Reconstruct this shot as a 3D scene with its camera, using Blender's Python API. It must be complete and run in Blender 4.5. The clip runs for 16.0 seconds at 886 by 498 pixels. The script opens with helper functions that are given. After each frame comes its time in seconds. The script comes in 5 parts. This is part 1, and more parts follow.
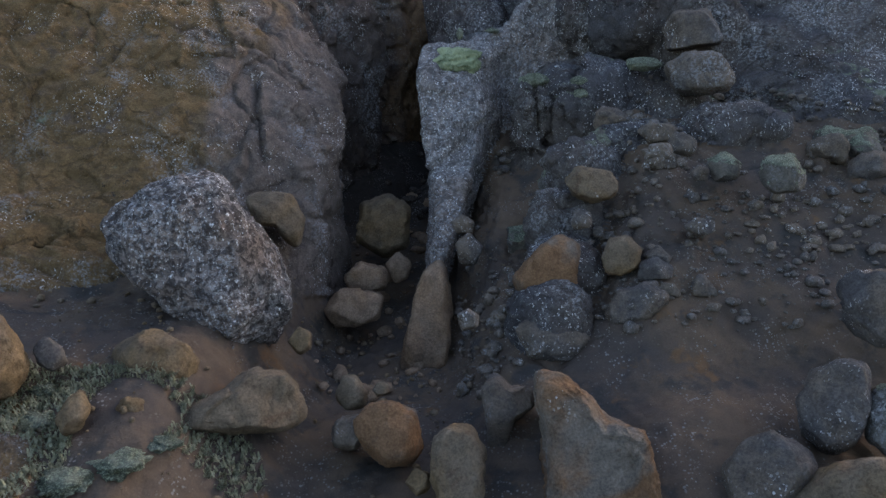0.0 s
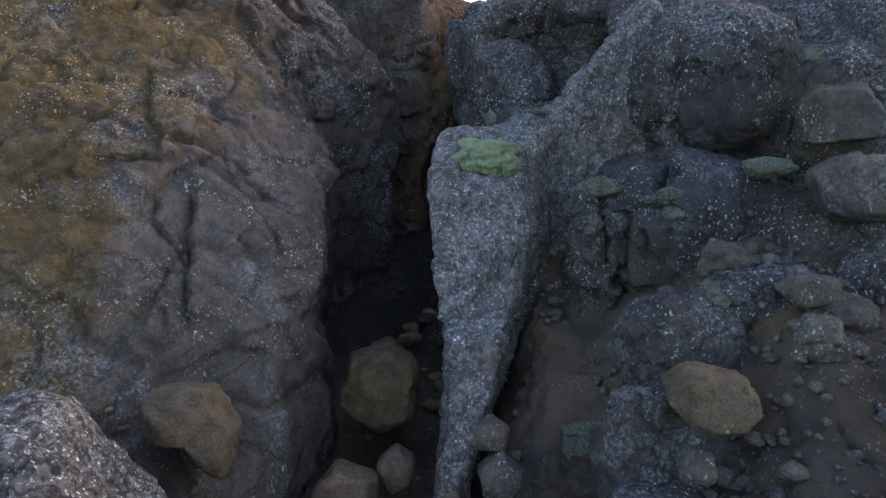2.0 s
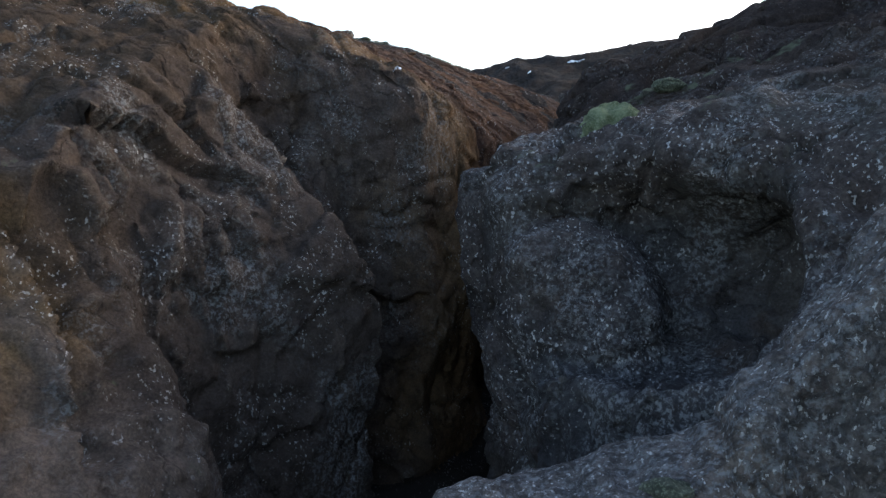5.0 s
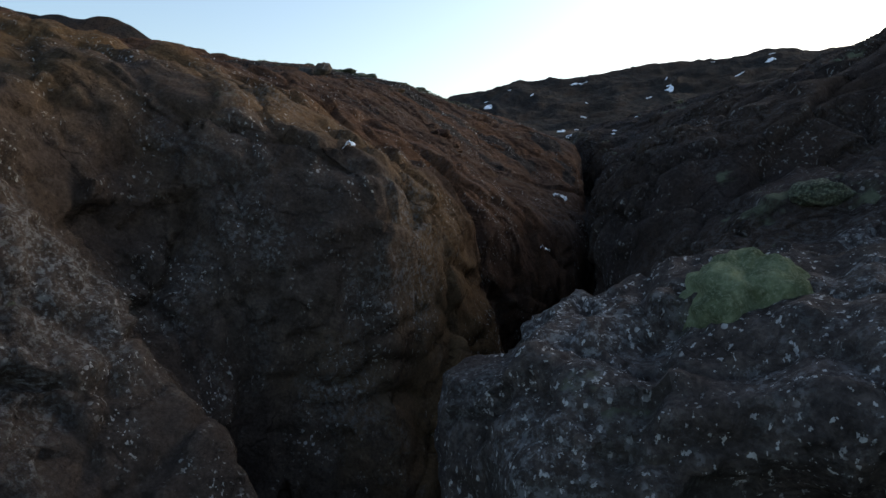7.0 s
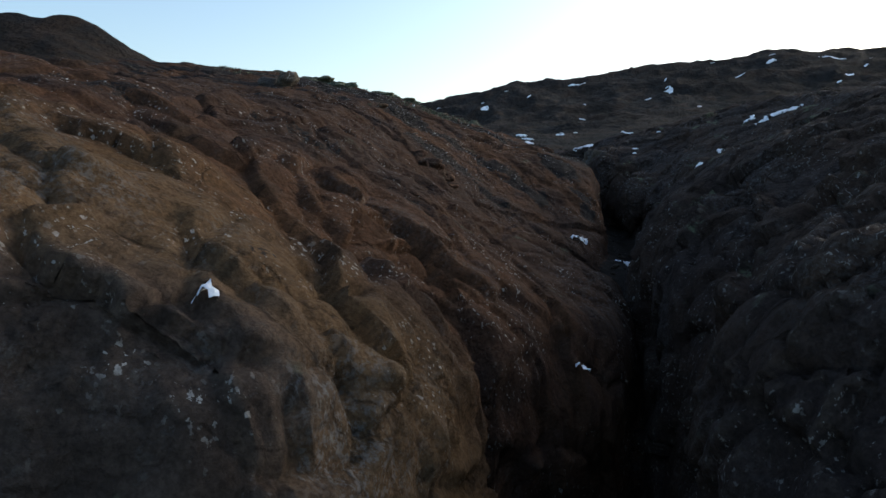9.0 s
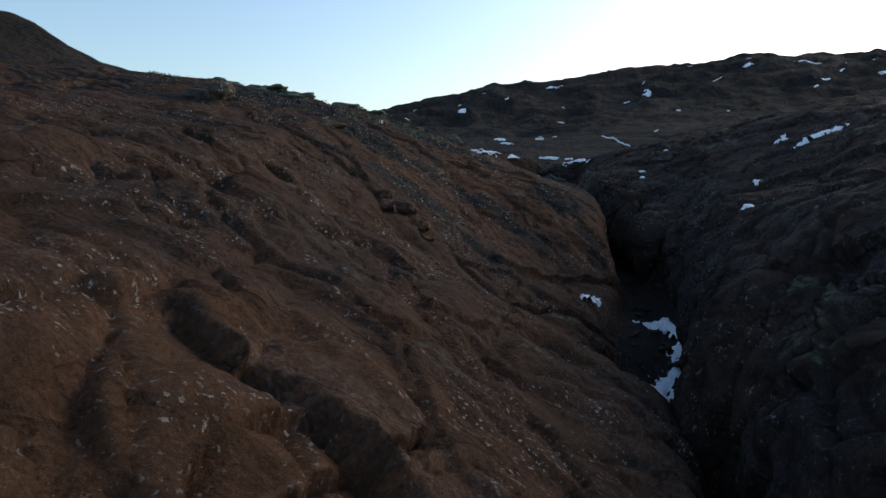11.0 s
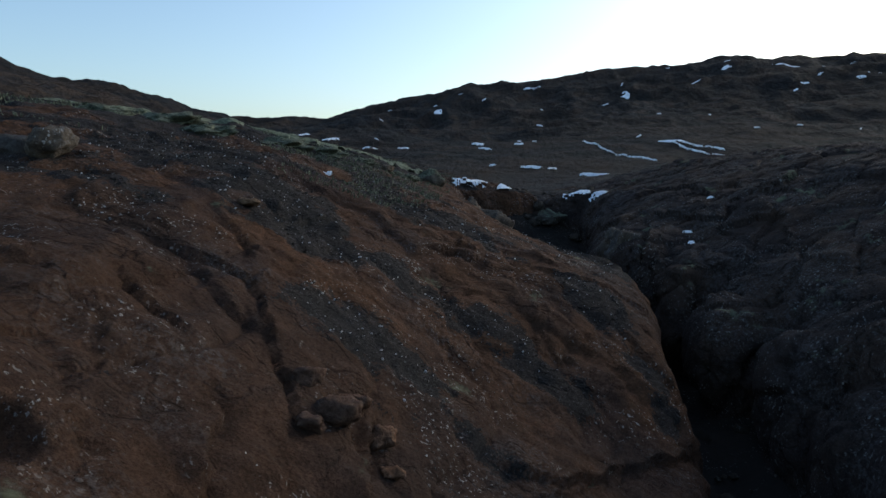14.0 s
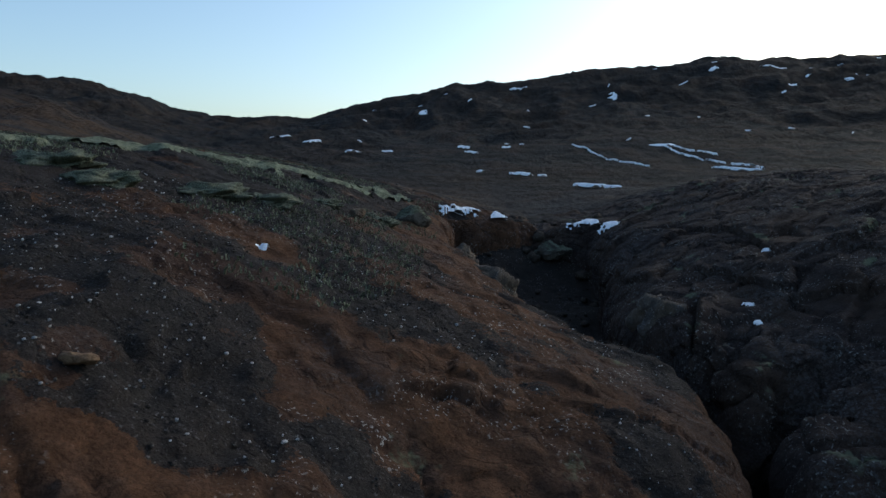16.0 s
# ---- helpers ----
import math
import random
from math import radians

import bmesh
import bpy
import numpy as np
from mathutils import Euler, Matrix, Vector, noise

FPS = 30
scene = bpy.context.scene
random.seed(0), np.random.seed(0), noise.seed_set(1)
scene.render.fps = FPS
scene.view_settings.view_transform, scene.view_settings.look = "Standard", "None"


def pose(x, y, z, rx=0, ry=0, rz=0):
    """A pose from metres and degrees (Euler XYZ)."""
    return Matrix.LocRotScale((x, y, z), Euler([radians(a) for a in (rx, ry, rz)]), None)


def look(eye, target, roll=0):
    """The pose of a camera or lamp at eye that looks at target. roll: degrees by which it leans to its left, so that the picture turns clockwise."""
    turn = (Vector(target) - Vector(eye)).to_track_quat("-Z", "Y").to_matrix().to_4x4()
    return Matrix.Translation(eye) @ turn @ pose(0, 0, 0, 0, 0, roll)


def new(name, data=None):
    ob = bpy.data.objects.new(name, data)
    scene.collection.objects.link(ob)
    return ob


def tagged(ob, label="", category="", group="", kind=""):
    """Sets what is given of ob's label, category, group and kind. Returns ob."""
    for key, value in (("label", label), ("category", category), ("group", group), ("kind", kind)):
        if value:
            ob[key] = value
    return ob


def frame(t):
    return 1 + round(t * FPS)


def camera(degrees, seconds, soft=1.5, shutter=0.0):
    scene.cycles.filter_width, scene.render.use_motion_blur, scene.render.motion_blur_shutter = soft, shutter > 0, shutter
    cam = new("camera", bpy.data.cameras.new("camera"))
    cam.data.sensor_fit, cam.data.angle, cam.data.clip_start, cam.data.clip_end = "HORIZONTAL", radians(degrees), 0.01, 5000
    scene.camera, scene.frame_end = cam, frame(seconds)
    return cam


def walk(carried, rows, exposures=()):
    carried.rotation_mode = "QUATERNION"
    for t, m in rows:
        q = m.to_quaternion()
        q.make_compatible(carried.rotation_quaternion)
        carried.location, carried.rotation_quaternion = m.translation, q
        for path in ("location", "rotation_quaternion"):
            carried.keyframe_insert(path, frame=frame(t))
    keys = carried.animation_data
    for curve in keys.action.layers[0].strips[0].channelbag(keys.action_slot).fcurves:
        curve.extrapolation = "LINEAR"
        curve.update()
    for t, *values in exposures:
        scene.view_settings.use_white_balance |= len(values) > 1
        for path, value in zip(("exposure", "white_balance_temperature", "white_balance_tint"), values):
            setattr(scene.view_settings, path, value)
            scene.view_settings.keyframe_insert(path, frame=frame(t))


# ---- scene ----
cam = camera(65.2, 16.0, 1.45)
METRES, EYE, TILT, LEAN, TURN = 24.0, 3.4, -15.0, 0.0, 0.0
ROWS = [
    (0.0, 0.0, 0.0, 0.0, 0.0, 0.0, 0.0),
    (0.5, 0.0026, 0.0346, 0.0146, 0.64, 0.7, -0.11),
    (1.0, 0.0047, 0.0694, 0.0304, 1.34, 1.41, -0.23),
    (1.5, 0.0065, 0.1036, 0.0467, 2.13, 2.16, -0.33),
    (2.0, 0.0074, 0.1371, 0.0641, 3.24, 2.84, -0.55),
    (2.5, 0.0084, 0.1707, 0.0824, 4.79, 3.6, -0.83),
    (3.0, 0.0092, 0.2037, 0.1008, 5.71, 4.3, -0.98),
    (3.5, 0.0087, 0.2359, 0.1192, 6.18, 4.98, -1.08),
    (4.0, 0.0081, 0.2673, 0.1377, 6.29, 5.68, -1.12),
    (4.5, 0.0072, 0.2968, 0.1556, 6.3, 6.33, -1.13),
    (7.0, -0.0011, 0.4409, 0.2352, 6.52, 8.63, -1.18),
    (7.5, -0.0031, 0.4677, 0.2493, 6.52, 8.62, -1.2),
    (8.0, -0.0054, 0.4937, 0.2628, 6.5, 8.62, -1.22),
    (8.5, -0.0081, 0.5197, 0.2756, 6.46, 8.63, -1.22),
    (9.0, -0.0106, 0.5449, 0.2881, 6.2, 8.62, -1.17),
    (11.5, -0.022, 0.6646, 0.3477, 3.81, 8.74, -0.72),
    (12.0, -0.0241, 0.6885, 0.3606, 3.33, 8.73, -0.64),
    (12.5, -0.0263, 0.7126, 0.3738, 3.07, 8.69, -0.62),
    (13.0, -0.0286, 0.7372, 0.3869, 2.88, 8.65, -0.57),
    (13.5, -0.0306, 0.7614, 0.4001, 2.64, 8.62, -0.56),
    (14.0, -0.0324, 0.785, 0.4131, 2.33, 8.62, -0.52),
    (14.5, -0.0334, 0.8087, 0.4264, 2.02, 8.62, -0.47),
    (15.0, -0.0344, 0.8328, 0.4396, 1.64, 8.6, -0.41),
    (15.5, -0.0355, 0.8575, 0.4524, 1.29, 8.56, -0.39),
    (16.0, -0.0369, 0.8824, 0.4655, 1.11, 8.52, -0.33),
]
walk(cam, [(t, pose(0, 0, EYE, TILT, LEAN, TURN) @ pose(METRES * x, METRES * y, METRES * z, 90 + pitch, roll, yaw)) for t, x, y, z, yaw, pitch, roll in ROWS],
     exposures=[(0.0, 2.2, 6700, 16), (3.5, 2.26, 6700, 14), (4.5, 1.98, 6700, 12), (7.0, 0.75, 6700, 8), (8.5, 0.82, 6600, 6), (11.0, 0.58, 6250, 5), (16.0, 0.47, 6000, 4)])

# ---- daylight: a bright, sunless evening sky, the sun just gone behind the hills ahead ----
world = bpy.data.worlds.new("evening_sky")
scene.world = world
world.use_nodes = True
SUN_UP, SUN_ROUND = radians(20.0), radians(52.0)
sky = world.node_tree.nodes.new("ShaderNodeTexSky")
sky.sky_type = "NISHITA"
sky.sun_disc = False
sky.sun_elevation, sky.sun_rotation = SUN_UP, SUN_ROUND
sky.altitude, sky.air_density, sky.dust_density, sky.ozone_density = 300, 1.0, 2.5, 1.5
backdrop = world.node_tree.nodes["Background"]
backdrop.inputs["Strength"].default_value = 0.15
world.node_tree.links.new(sky.outputs["Color"], backdrop.inputs["Color"])
sun = new("sun", bpy.data.lights.new("sun", "SUN"))
sun.data.energy, sun.data.angle, sun.data.color = 0.5, radians(20), (1.0, 0.95, 0.88)
toward = Vector((math.sin(SUN_ROUND) * math.cos(SUN_UP), math.cos(SUN_ROUND) * math.cos(SUN_UP), math.sin(SUN_UP)))
sun.matrix_world = look(toward * 50, (0, 0, 0))


# ---- materials ----
class Nodes:
    """Short hand for a node material in world metres."""

    def __init__(self, name, roughness=0.9):
        self.mat = bpy.data.materials.new(name)
        self.mat.use_nodes = True
        self.tree = self.mat.node_tree
        self.bsdf = self.tree.nodes["Principled BSDF"]
        self.bsdf.inputs["Roughness"].default_value = roughness
        self.bsdf.inputs["Specular IOR Level"].default_value = 0.05
        self.where = self.tree.nodes.new("ShaderNodeNewGeometry").outputs["Position"]
        self.facing = self.tree.nodes.new("ShaderNodeNewGeometry").outputs["Normal"]
        self.sharp = self.tree.nodes.new("ShaderNodeNewGeometry").outputs["Pointiness"]

    def add(self, kind, **inputs):
        node = self.tree.nodes.new(kind)
        for key, value in inputs.items():
            self.feed(node, key, value)
        return node

    def feed(self, node, key, value):
        socket = node.inputs[int(key[1:])] if key[0] == "i" and key[1:].isdigit() else node.inputs[key]
        if isinstance(value, bpy.types.NodeSocket):
            self.tree.links.new(value, socket)
        else:
            socket.default_value = value

    def place(self, stretch=(1, 1, 1), turn=(0, 0, 0)):
        node = self.add("ShaderNodeMapping", Vector=self.where)
        node.inputs["Scale"].default_value = stretch
        node.inputs["Rotation"].default_value = [radians(a) for a in turn]
        return node.outputs[0]

    def noise(self, scale, detail=4, rough=0.55, at=None, warp=0.0):
        node = self.add("ShaderNodeTexNoise", Vector=at or self.where, Scale=scale, Detail=detail, Roughness=rough, Distortion=warp)
        return node.outputs["Fac"]

    def ramp(self, value, low, high, soft=True):
        node = self.add("ShaderNodeMapRange", Value=value)
        node.interpolation_type = "SMOOTHSTEP" if soft else "LINEAR"
        node.inputs["From Min"].default_value, node.inputs["From Max"].default_value = low, high
        return node.outputs[0]

    def math(self, kind, a, b=0.0):
        node = self.add("ShaderNodeMath", i0=a, i1=b)
        node.operation = kind
        return node.outputs[0]

    def mix(self, fac, a, b, kind="MIX"):
        node = self.tree.nodes.new("ShaderNodeMix")
        node.data_type, node.blend_type = "RGBA", kind
        for i, value in ((0, fac), (6, a), (7, b)):
            if isinstance(value, bpy.types.NodeSocket):
                self.tree.links.new(value, node.inputs[i])
            else:
                node.inputs[i].default_value = (*value, 1) if isinstance(value, tuple) else value
        return node.outputs[2]

    def specks(self, scale, size, seed_at=None):
        """Small round crusts of many sizes: 1 inside, 0 outside."""
        node = self.add("ShaderNodeTexVoronoi", Vector=seed_at or self.where, Scale=scale, Randomness=1.0)
        one = self.add("ShaderNodeSeparateColor", Color=node.outputs["Color"])
        limit = self.math("MULTIPLY", self.math("POWER", one.outputs[0], 3.0), size)
        rough = self.math("MULTIPLY", self.math("SUBTRACT", self.noise(scale * 3, 2), 0.5), 0.35)
        return self.ramp(self.math("SUBTRACT", limit, self.math("ADD", node.outputs["Distance"], rough)), -0.02, 0.06)

    def axis(self, i, source=None):
        return self.add("ShaderNodeSeparateXYZ", Vector=source or self.where).outputs[i]

    def bump(self, *layers):
        last = None
        for height, strength, depth in layers:
            node = self.add("ShaderNodeBump", Height=height, Strength=strength, Distance=depth)
            if last:
                self.tree.links.new(last, node.inputs["Normal"])
            last = node.outputs[0]
        self.tree.links.new(last, self.bsdf.inputs["Normal"])

    def done(self, color, rough=None):
        self.tree.links.new(color, self.bsdf.inputs["Base Color"])
        if rough:
            self.tree.links.new(rough, self.bsdf.inputs["Roughness"])
        return self.mat


def rock_material(name, main, second, stain, bands=(), lean=None, crust=0.5, white=0.5, moss=0.0, rust_from=None, gravel=False, bare=0.3, scale=1.0, mottle=0.0, cracks=0.0, warm_tones=((0.089, 0.0425, 0.022), (0.057, 0.031, 0.021))):
    """Weathered lava rock: two tones in broad patches, mineral stains, grey crusts and pale specks of lichen."""
    n = Nodes(name)
    broad = n.noise(0.55 * scale, 5, 0.6, warp=0.6)
    if lean:
        broad = n.math("ADD", broad, n.math("MULTIPLY", n.math("SUBTRACT", n.axis(0), lean[0]), lean[1]))
    patch = n.ramp(broad, 0.38, 0.56)
    color = n.mix(patch, main, second)
    if rust_from:
        rust = n.ramp(n.math("ADD", n.axis(1), n.math("MULTIPLY", n.noise(0.5, 3), 5.0)), rust_from + 1, rust_from + 4)
        warm = n.mix(n.ramp(n.noise(0.9, 5, 0.65), 0.4, 0.62), *warm_tones)
        color = n.mix(rust, color, warm)
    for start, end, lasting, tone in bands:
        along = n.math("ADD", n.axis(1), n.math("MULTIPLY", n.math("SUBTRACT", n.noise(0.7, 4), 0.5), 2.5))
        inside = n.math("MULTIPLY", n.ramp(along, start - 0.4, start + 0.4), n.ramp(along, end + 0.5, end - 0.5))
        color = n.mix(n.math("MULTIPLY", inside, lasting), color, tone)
    stains = n.math("MULTIPLY", n.ramp(n.noise(1.7 * scale, 5, 0.65, warp=1.0), 0.55, 0.68), 0.75)
    if rust_from:
        stains = n.math("MULTIPLY", stains, n.math("SUBTRACT", 1.0, n.math("MULTIPLY", rust, 0.8)))
    color = n.mix(stains, color, stain)
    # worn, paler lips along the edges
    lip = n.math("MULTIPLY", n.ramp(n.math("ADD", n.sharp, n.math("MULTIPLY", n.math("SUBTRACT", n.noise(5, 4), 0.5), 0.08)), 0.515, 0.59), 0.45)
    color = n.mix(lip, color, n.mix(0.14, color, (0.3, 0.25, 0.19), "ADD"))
    color = n.mix(0.42, color, n.mix(n.ramp(n.noise(7, 6, 0.7), 0.3, 0.7), (0.25, 0.25, 0.25), (0.85, 0.85, 0.85)), "OVERLAY")
    color = n.mix(0.42, color, n.mix(n.ramp(n.noise(46, 4, 0.7), 0.3, 0.7), (0.2, 0.2, 0.2), (0.85, 0.85, 0.85)), "OVERLAY")
    grit = n.noise(26, 5, 0.75)
    where = n.ramp(n.noise(1.1, 5, 0.65, at=n.place((1, 1, 0.6))), 0.62 - 0.25 * crust, 0.8 - 0.25 * crust)
    crusts = n.math("MULTIPLY", where, n.ramp(grit, 0.47, 0.6))
    if rust_from:
        crusts = n.math("MULTIPLY", crusts, n.math("SUBTRACT", 1.0, n.math("MULTIPLY", rust, 0.75)))
    color = n.mix(n.math("MULTIPLY", crusts, 0.8), color, n.mix(n.noise(12, 3), (0.13, 0.135, 0.14), (0.26, 0.26, 0.255)))
    thick = n.ramp(n.noise(1.6, 5, 0.65), 0.66 - 0.3 * white, 0.84 - 0.3 * white)
    fleck = n.ramp(n.noise(36, 3, 0.6, at=n.place((1, 1, 0.7))), 0.605, 0.655)
    dots = n.math("MAXIMUM", fleck, n.math("MULTIPLY", n.specks(25, 0.42), n.ramp(n.noise(2.6, 3), 0.53, 0.62)))
    if rust_from:
        thick = n.math("MULTIPLY", thick, n.math("SUBTRACT", 1.0, n.math("MULTIPLY", rust, bare)))
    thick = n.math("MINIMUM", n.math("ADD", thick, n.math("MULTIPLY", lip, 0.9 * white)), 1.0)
    color = n.mix(n.math("MULTIPLY", n.math("MULTIPLY", dots, thick), 0.72), color, n.mix(n.noise(5, 2), (0.4, 0.4, 0.39), (0.62, 0.61, 0.58)))
    if mottle:
        spot = n.ramp(n.noise(11, 5, 0.7, warp=0.8), 0.42, 0.58)
        color = n.mix(mottle, color, n.mix(spot, (0.12, 0.12, 0.13), (0.9, 0.88, 0.87)), "OVERLAY")
    if moss:
        up = n.ramp(n.axis(2, n.facing), 0.45, 0.8)
        green = n.math("MULTIPLY", up, n.ramp(n.noise(1.3, 5, 0.7), 0.68 - 0.2 * moss, 0.76 - 0.2 * moss))
        color = n.mix(n.math("MULTIPLY", green, 0.8), color, n.mix(n.noise(30, 3), (0.07, 0.085, 0.05), (0.15, 0.165, 0.11)))
    if gravel:
        lies = n.tree.nodes.new("ShaderNodeAttribute")
        lies.attribute_name = "gravel"
        torn = n.math("ADD", n.math("MULTIPLY", n.noise(7, 5, 0.7), 0.7), n.math("MULTIPLY", n.noise(38, 2, 0.6), 0.4))
        black = n.ramp(n.math("ADD", lies.outputs["Fac"], n.math("SUBTRACT", torn, 0.55)), -0.03, 0.04)
        cover = n.mix(n.ramp(n.noise(60, 4, 0.75), 0.35, 0.65), (0.015, 0.0138, 0.0132), (0.035, 0.0325, 0.031))
        cover = n.mix(n.math("MULTIPLY", n.ramp(n.noise(40, 3, 0.6), 0.62, 0.68), 0.5), cover, (0.16, 0.165, 0.17))
        color = n.mix(n.math("MULTIPLY", black, 0.9), color, cover)
    bent = n.add("ShaderNodeVectorMath", i0=n.place((0.75, 1.5, 1.2), (0, 0, 28)), i1=n.add("ShaderNodeTexNoise", Vector=n.where, Scale=2.2, Detail=4).outputs["Color"])
    joints = n.add("ShaderNodeTexVoronoi", Vector=bent.outputs[0], Scale=1.15)
    joints.feature = "DISTANCE_TO_EDGE"
    whole = n.math("MAXIMUM", n.ramp(joints.outputs["Distance"], 0.0, 0.035), n.ramp(n.noise(1.4, 3), 0.5, 0.58))
    color = n.mix(n.math("MULTIPLY", n.math("SUBTRACT", 1.0, whole), 0.6 * cracks), color, (0.018, 0.014, 0.012))
    n.bump((whole, 0.9 * cracks, 0.05), (n.noise(9, 8, 0.7), 0.9, 0.05), (grit, 0.7, 0.018), (dots, 0.3, 0.006), (n.noise(110, 3, 0.7), 0.3, 0.003))
    return n.done(color, n.ramp(n.noise(14, 3), -0.6, 0.7))


def soil_material(name):
    n = Nodes(name)
    color = n.mix(n.ramp(n.noise(0.9, 5, 0.6), 0.38, 0.62), (0.059, 0.047, 0.039), (0.09, 0.063, 0.043))
    color = n.mix(n.math("MULTIPLY", n.ramp(n.noise(2.2, 5, 0.65), 0.52, 0.66), 0.8), color, (0.034, 0.034, 0.032))
    color = n.mix(n.math("MULTIPLY", n.ramp(n.noise(1.5, 5, 0.65, at=n.place((1, 1, 1), (0, 0, 40))), 0.6, 0.7), 0.7), color, (0.12, 0.065, 0.03))
    color = n.mix(0.5, color, n.mix(n.noise(55, 5, 0.75), (0.1, 0.1, 0.1), (0.9, 0.9, 0.9)), "OVERLAY")
    # gravel bed of the ravine, its shade mixed in as a near-black colour
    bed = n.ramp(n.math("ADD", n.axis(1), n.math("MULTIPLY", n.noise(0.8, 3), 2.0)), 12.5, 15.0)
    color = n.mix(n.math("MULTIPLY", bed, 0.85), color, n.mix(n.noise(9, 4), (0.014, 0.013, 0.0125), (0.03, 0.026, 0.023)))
    grit = n.specks(40, 0.6)
    color = n.mix(n.math("MULTIPLY", grit, n.ramp(n.noise(2.0, 3), 0.45, 0.65)), color, (0.16, 0.15, 0.14))
    n.bump((n.noise(14, 8, 0.75), 0.8, 0.03), (grit, 0.5, 0.012), (n.noise(80, 4, 0.7), 0.4, 0.006))
    return n.done(color)


def moss_material(name, dark=(0.045, 0.06, 0.03), light=(0.2, 0.235, 0.14)):
    n = Nodes(name, 0.95)
    color = n.mix(n.ramp(n.noise(6, 5, 0.7), 0.3, 0.7), dark, light)
    color = n.mix(n.math("MULTIPLY", n.ramp(n.noise(70, 3, 0.7), 0.45, 0.7), 0.6), color, (0.3, 0.33, 0.22))
    n.bump((n.noise(22, 6, 0.75), 0.9, 0.03), (n.noise(130, 3, 0.8), 0.8, 0.01))
    return n.done(color)


def snow_material(name):
    n = Nodes(name, 0.6)
    color = n.mix(n.ramp(n.noise(7, 6, 0.7), 0.3, 0.6), (0.62, 0.66, 0.72), (0.82, 0.84, 0.87))
    n.bump((n.noise(9, 6, 0.65), 0.5, 0.05),)
    return n.done(color)


def far_material(name):
    """The open hillside beyond: gravel and thin heath, brown and grey in streaks down the slope."""
    n = Nodes(name)
    color = n.mix(n.ramp(n.noise(0.05, 6, 0.6), 0.4, 0.6), (0.026, 0.0205, 0.0168), (0.018, 0.017, 0.0165))
    color = n.mix(n.math("MULTIPLY", n.ramp(n.noise(0.3, 6, 0.7), 0.5, 0.66), 0.7), color, (0.046, 0.033, 0.023))
    color = n.mix(n.math("MULTIPLY", n.ramp(n.noise(0.9, 6, 0.7), 0.55, 0.7), 0.6), color, (0.016, 0.017, 0.017))
    color = n.mix(0.5, color, n.mix(n.noise(4, 6, 0.75), (0.1, 0.1, 0.1), (0.9, 0.9, 0.9)), "OVERLAY")
    # near the ravine the bare rock and soil of its flanks run on
    away = n.add("ShaderNodeVectorMath", i0=n.place((1, 0.55, 0)), i1=(0, 12, 0))
    away.operation = "DISTANCE"
    close = n.ramp(n.math("ADD", away.outputs["Value"], n.math("MULTIPLY", n.noise(0.25, 5, 0.6), 14.0)), 32.0, 18.0)
    flank = n.mix(n.ramp(n.math("ADD", n.axis(0), n.math("MULTIPLY", n.noise(0.4, 4), 4.0)), 0.5, 4.0), (0.07, 0.046, 0.03), (0.046, 0.042, 0.041))
    flank = n.mix(n.ramp(n.noise(1.1, 6, 0.65), 0.42, 0.6), flank, (0.036, 0.032, 0.03))
    color = n.mix(close, color, n.mix(0.5, flank, n.mix(n.noise(7, 6, 0.75), (0.1, 0.1, 0.1), (0.9, 0.9, 0.9)), "OVERLAY"))
    gully = n.noise(0.22, 6, 0.65, at=n.place((1.0, 0.35, 0.5), (0, 0, 18)))
    color = n.mix(n.math("MULTIPLY", n.ramp(gully, 0.52, 0.62), 0.55), color, (0.038, 0.025, 0.018))
    n.bump((gully, 0.9, 1.5), (n.noise(0.5, 8, 0.7), 0.9, 0.8), (n.noise(5, 6, 0.7), 0.6, 0.1))
    return n.done(color)


# the last band mixes shade on the slope, y 20 to 25.6, into its colour
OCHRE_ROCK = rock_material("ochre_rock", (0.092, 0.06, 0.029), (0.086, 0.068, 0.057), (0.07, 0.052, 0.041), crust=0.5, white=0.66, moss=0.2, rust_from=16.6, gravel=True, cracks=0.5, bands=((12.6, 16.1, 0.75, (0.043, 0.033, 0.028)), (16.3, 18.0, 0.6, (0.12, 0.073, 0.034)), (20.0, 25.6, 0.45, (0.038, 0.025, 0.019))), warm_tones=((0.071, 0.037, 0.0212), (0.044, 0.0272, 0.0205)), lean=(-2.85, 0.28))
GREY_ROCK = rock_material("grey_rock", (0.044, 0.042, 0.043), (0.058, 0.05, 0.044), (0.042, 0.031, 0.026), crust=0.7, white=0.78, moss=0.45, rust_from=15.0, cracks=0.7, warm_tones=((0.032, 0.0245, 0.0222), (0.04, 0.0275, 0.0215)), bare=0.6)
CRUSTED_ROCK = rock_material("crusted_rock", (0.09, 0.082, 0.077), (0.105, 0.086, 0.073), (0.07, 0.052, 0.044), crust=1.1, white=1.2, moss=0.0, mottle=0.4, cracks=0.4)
PLAIN_STONE = rock_material("plain_stone", (0.115, 0.078, 0.042), (0.1, 0.076, 0.052), (0.085, 0.056, 0.036), crust=0.0, white=0.12, scale=2.0)
RUST_STONE = rock_material("rust_stone", (0.105, 0.088, 0.07), (0.12, 0.068, 0.036), (0.09, 0.06, 0.04), crust=0.15, white=0.3, scale=2.2)
LICHEN_STONE = rock_material("lichen_stone", (0.06, 0.055, 0.052), (0.088, 0.07, 0.054), (0.045, 0.04, 0.037), crust=0.5, white=0.6, moss=0.1, scale=2.0)
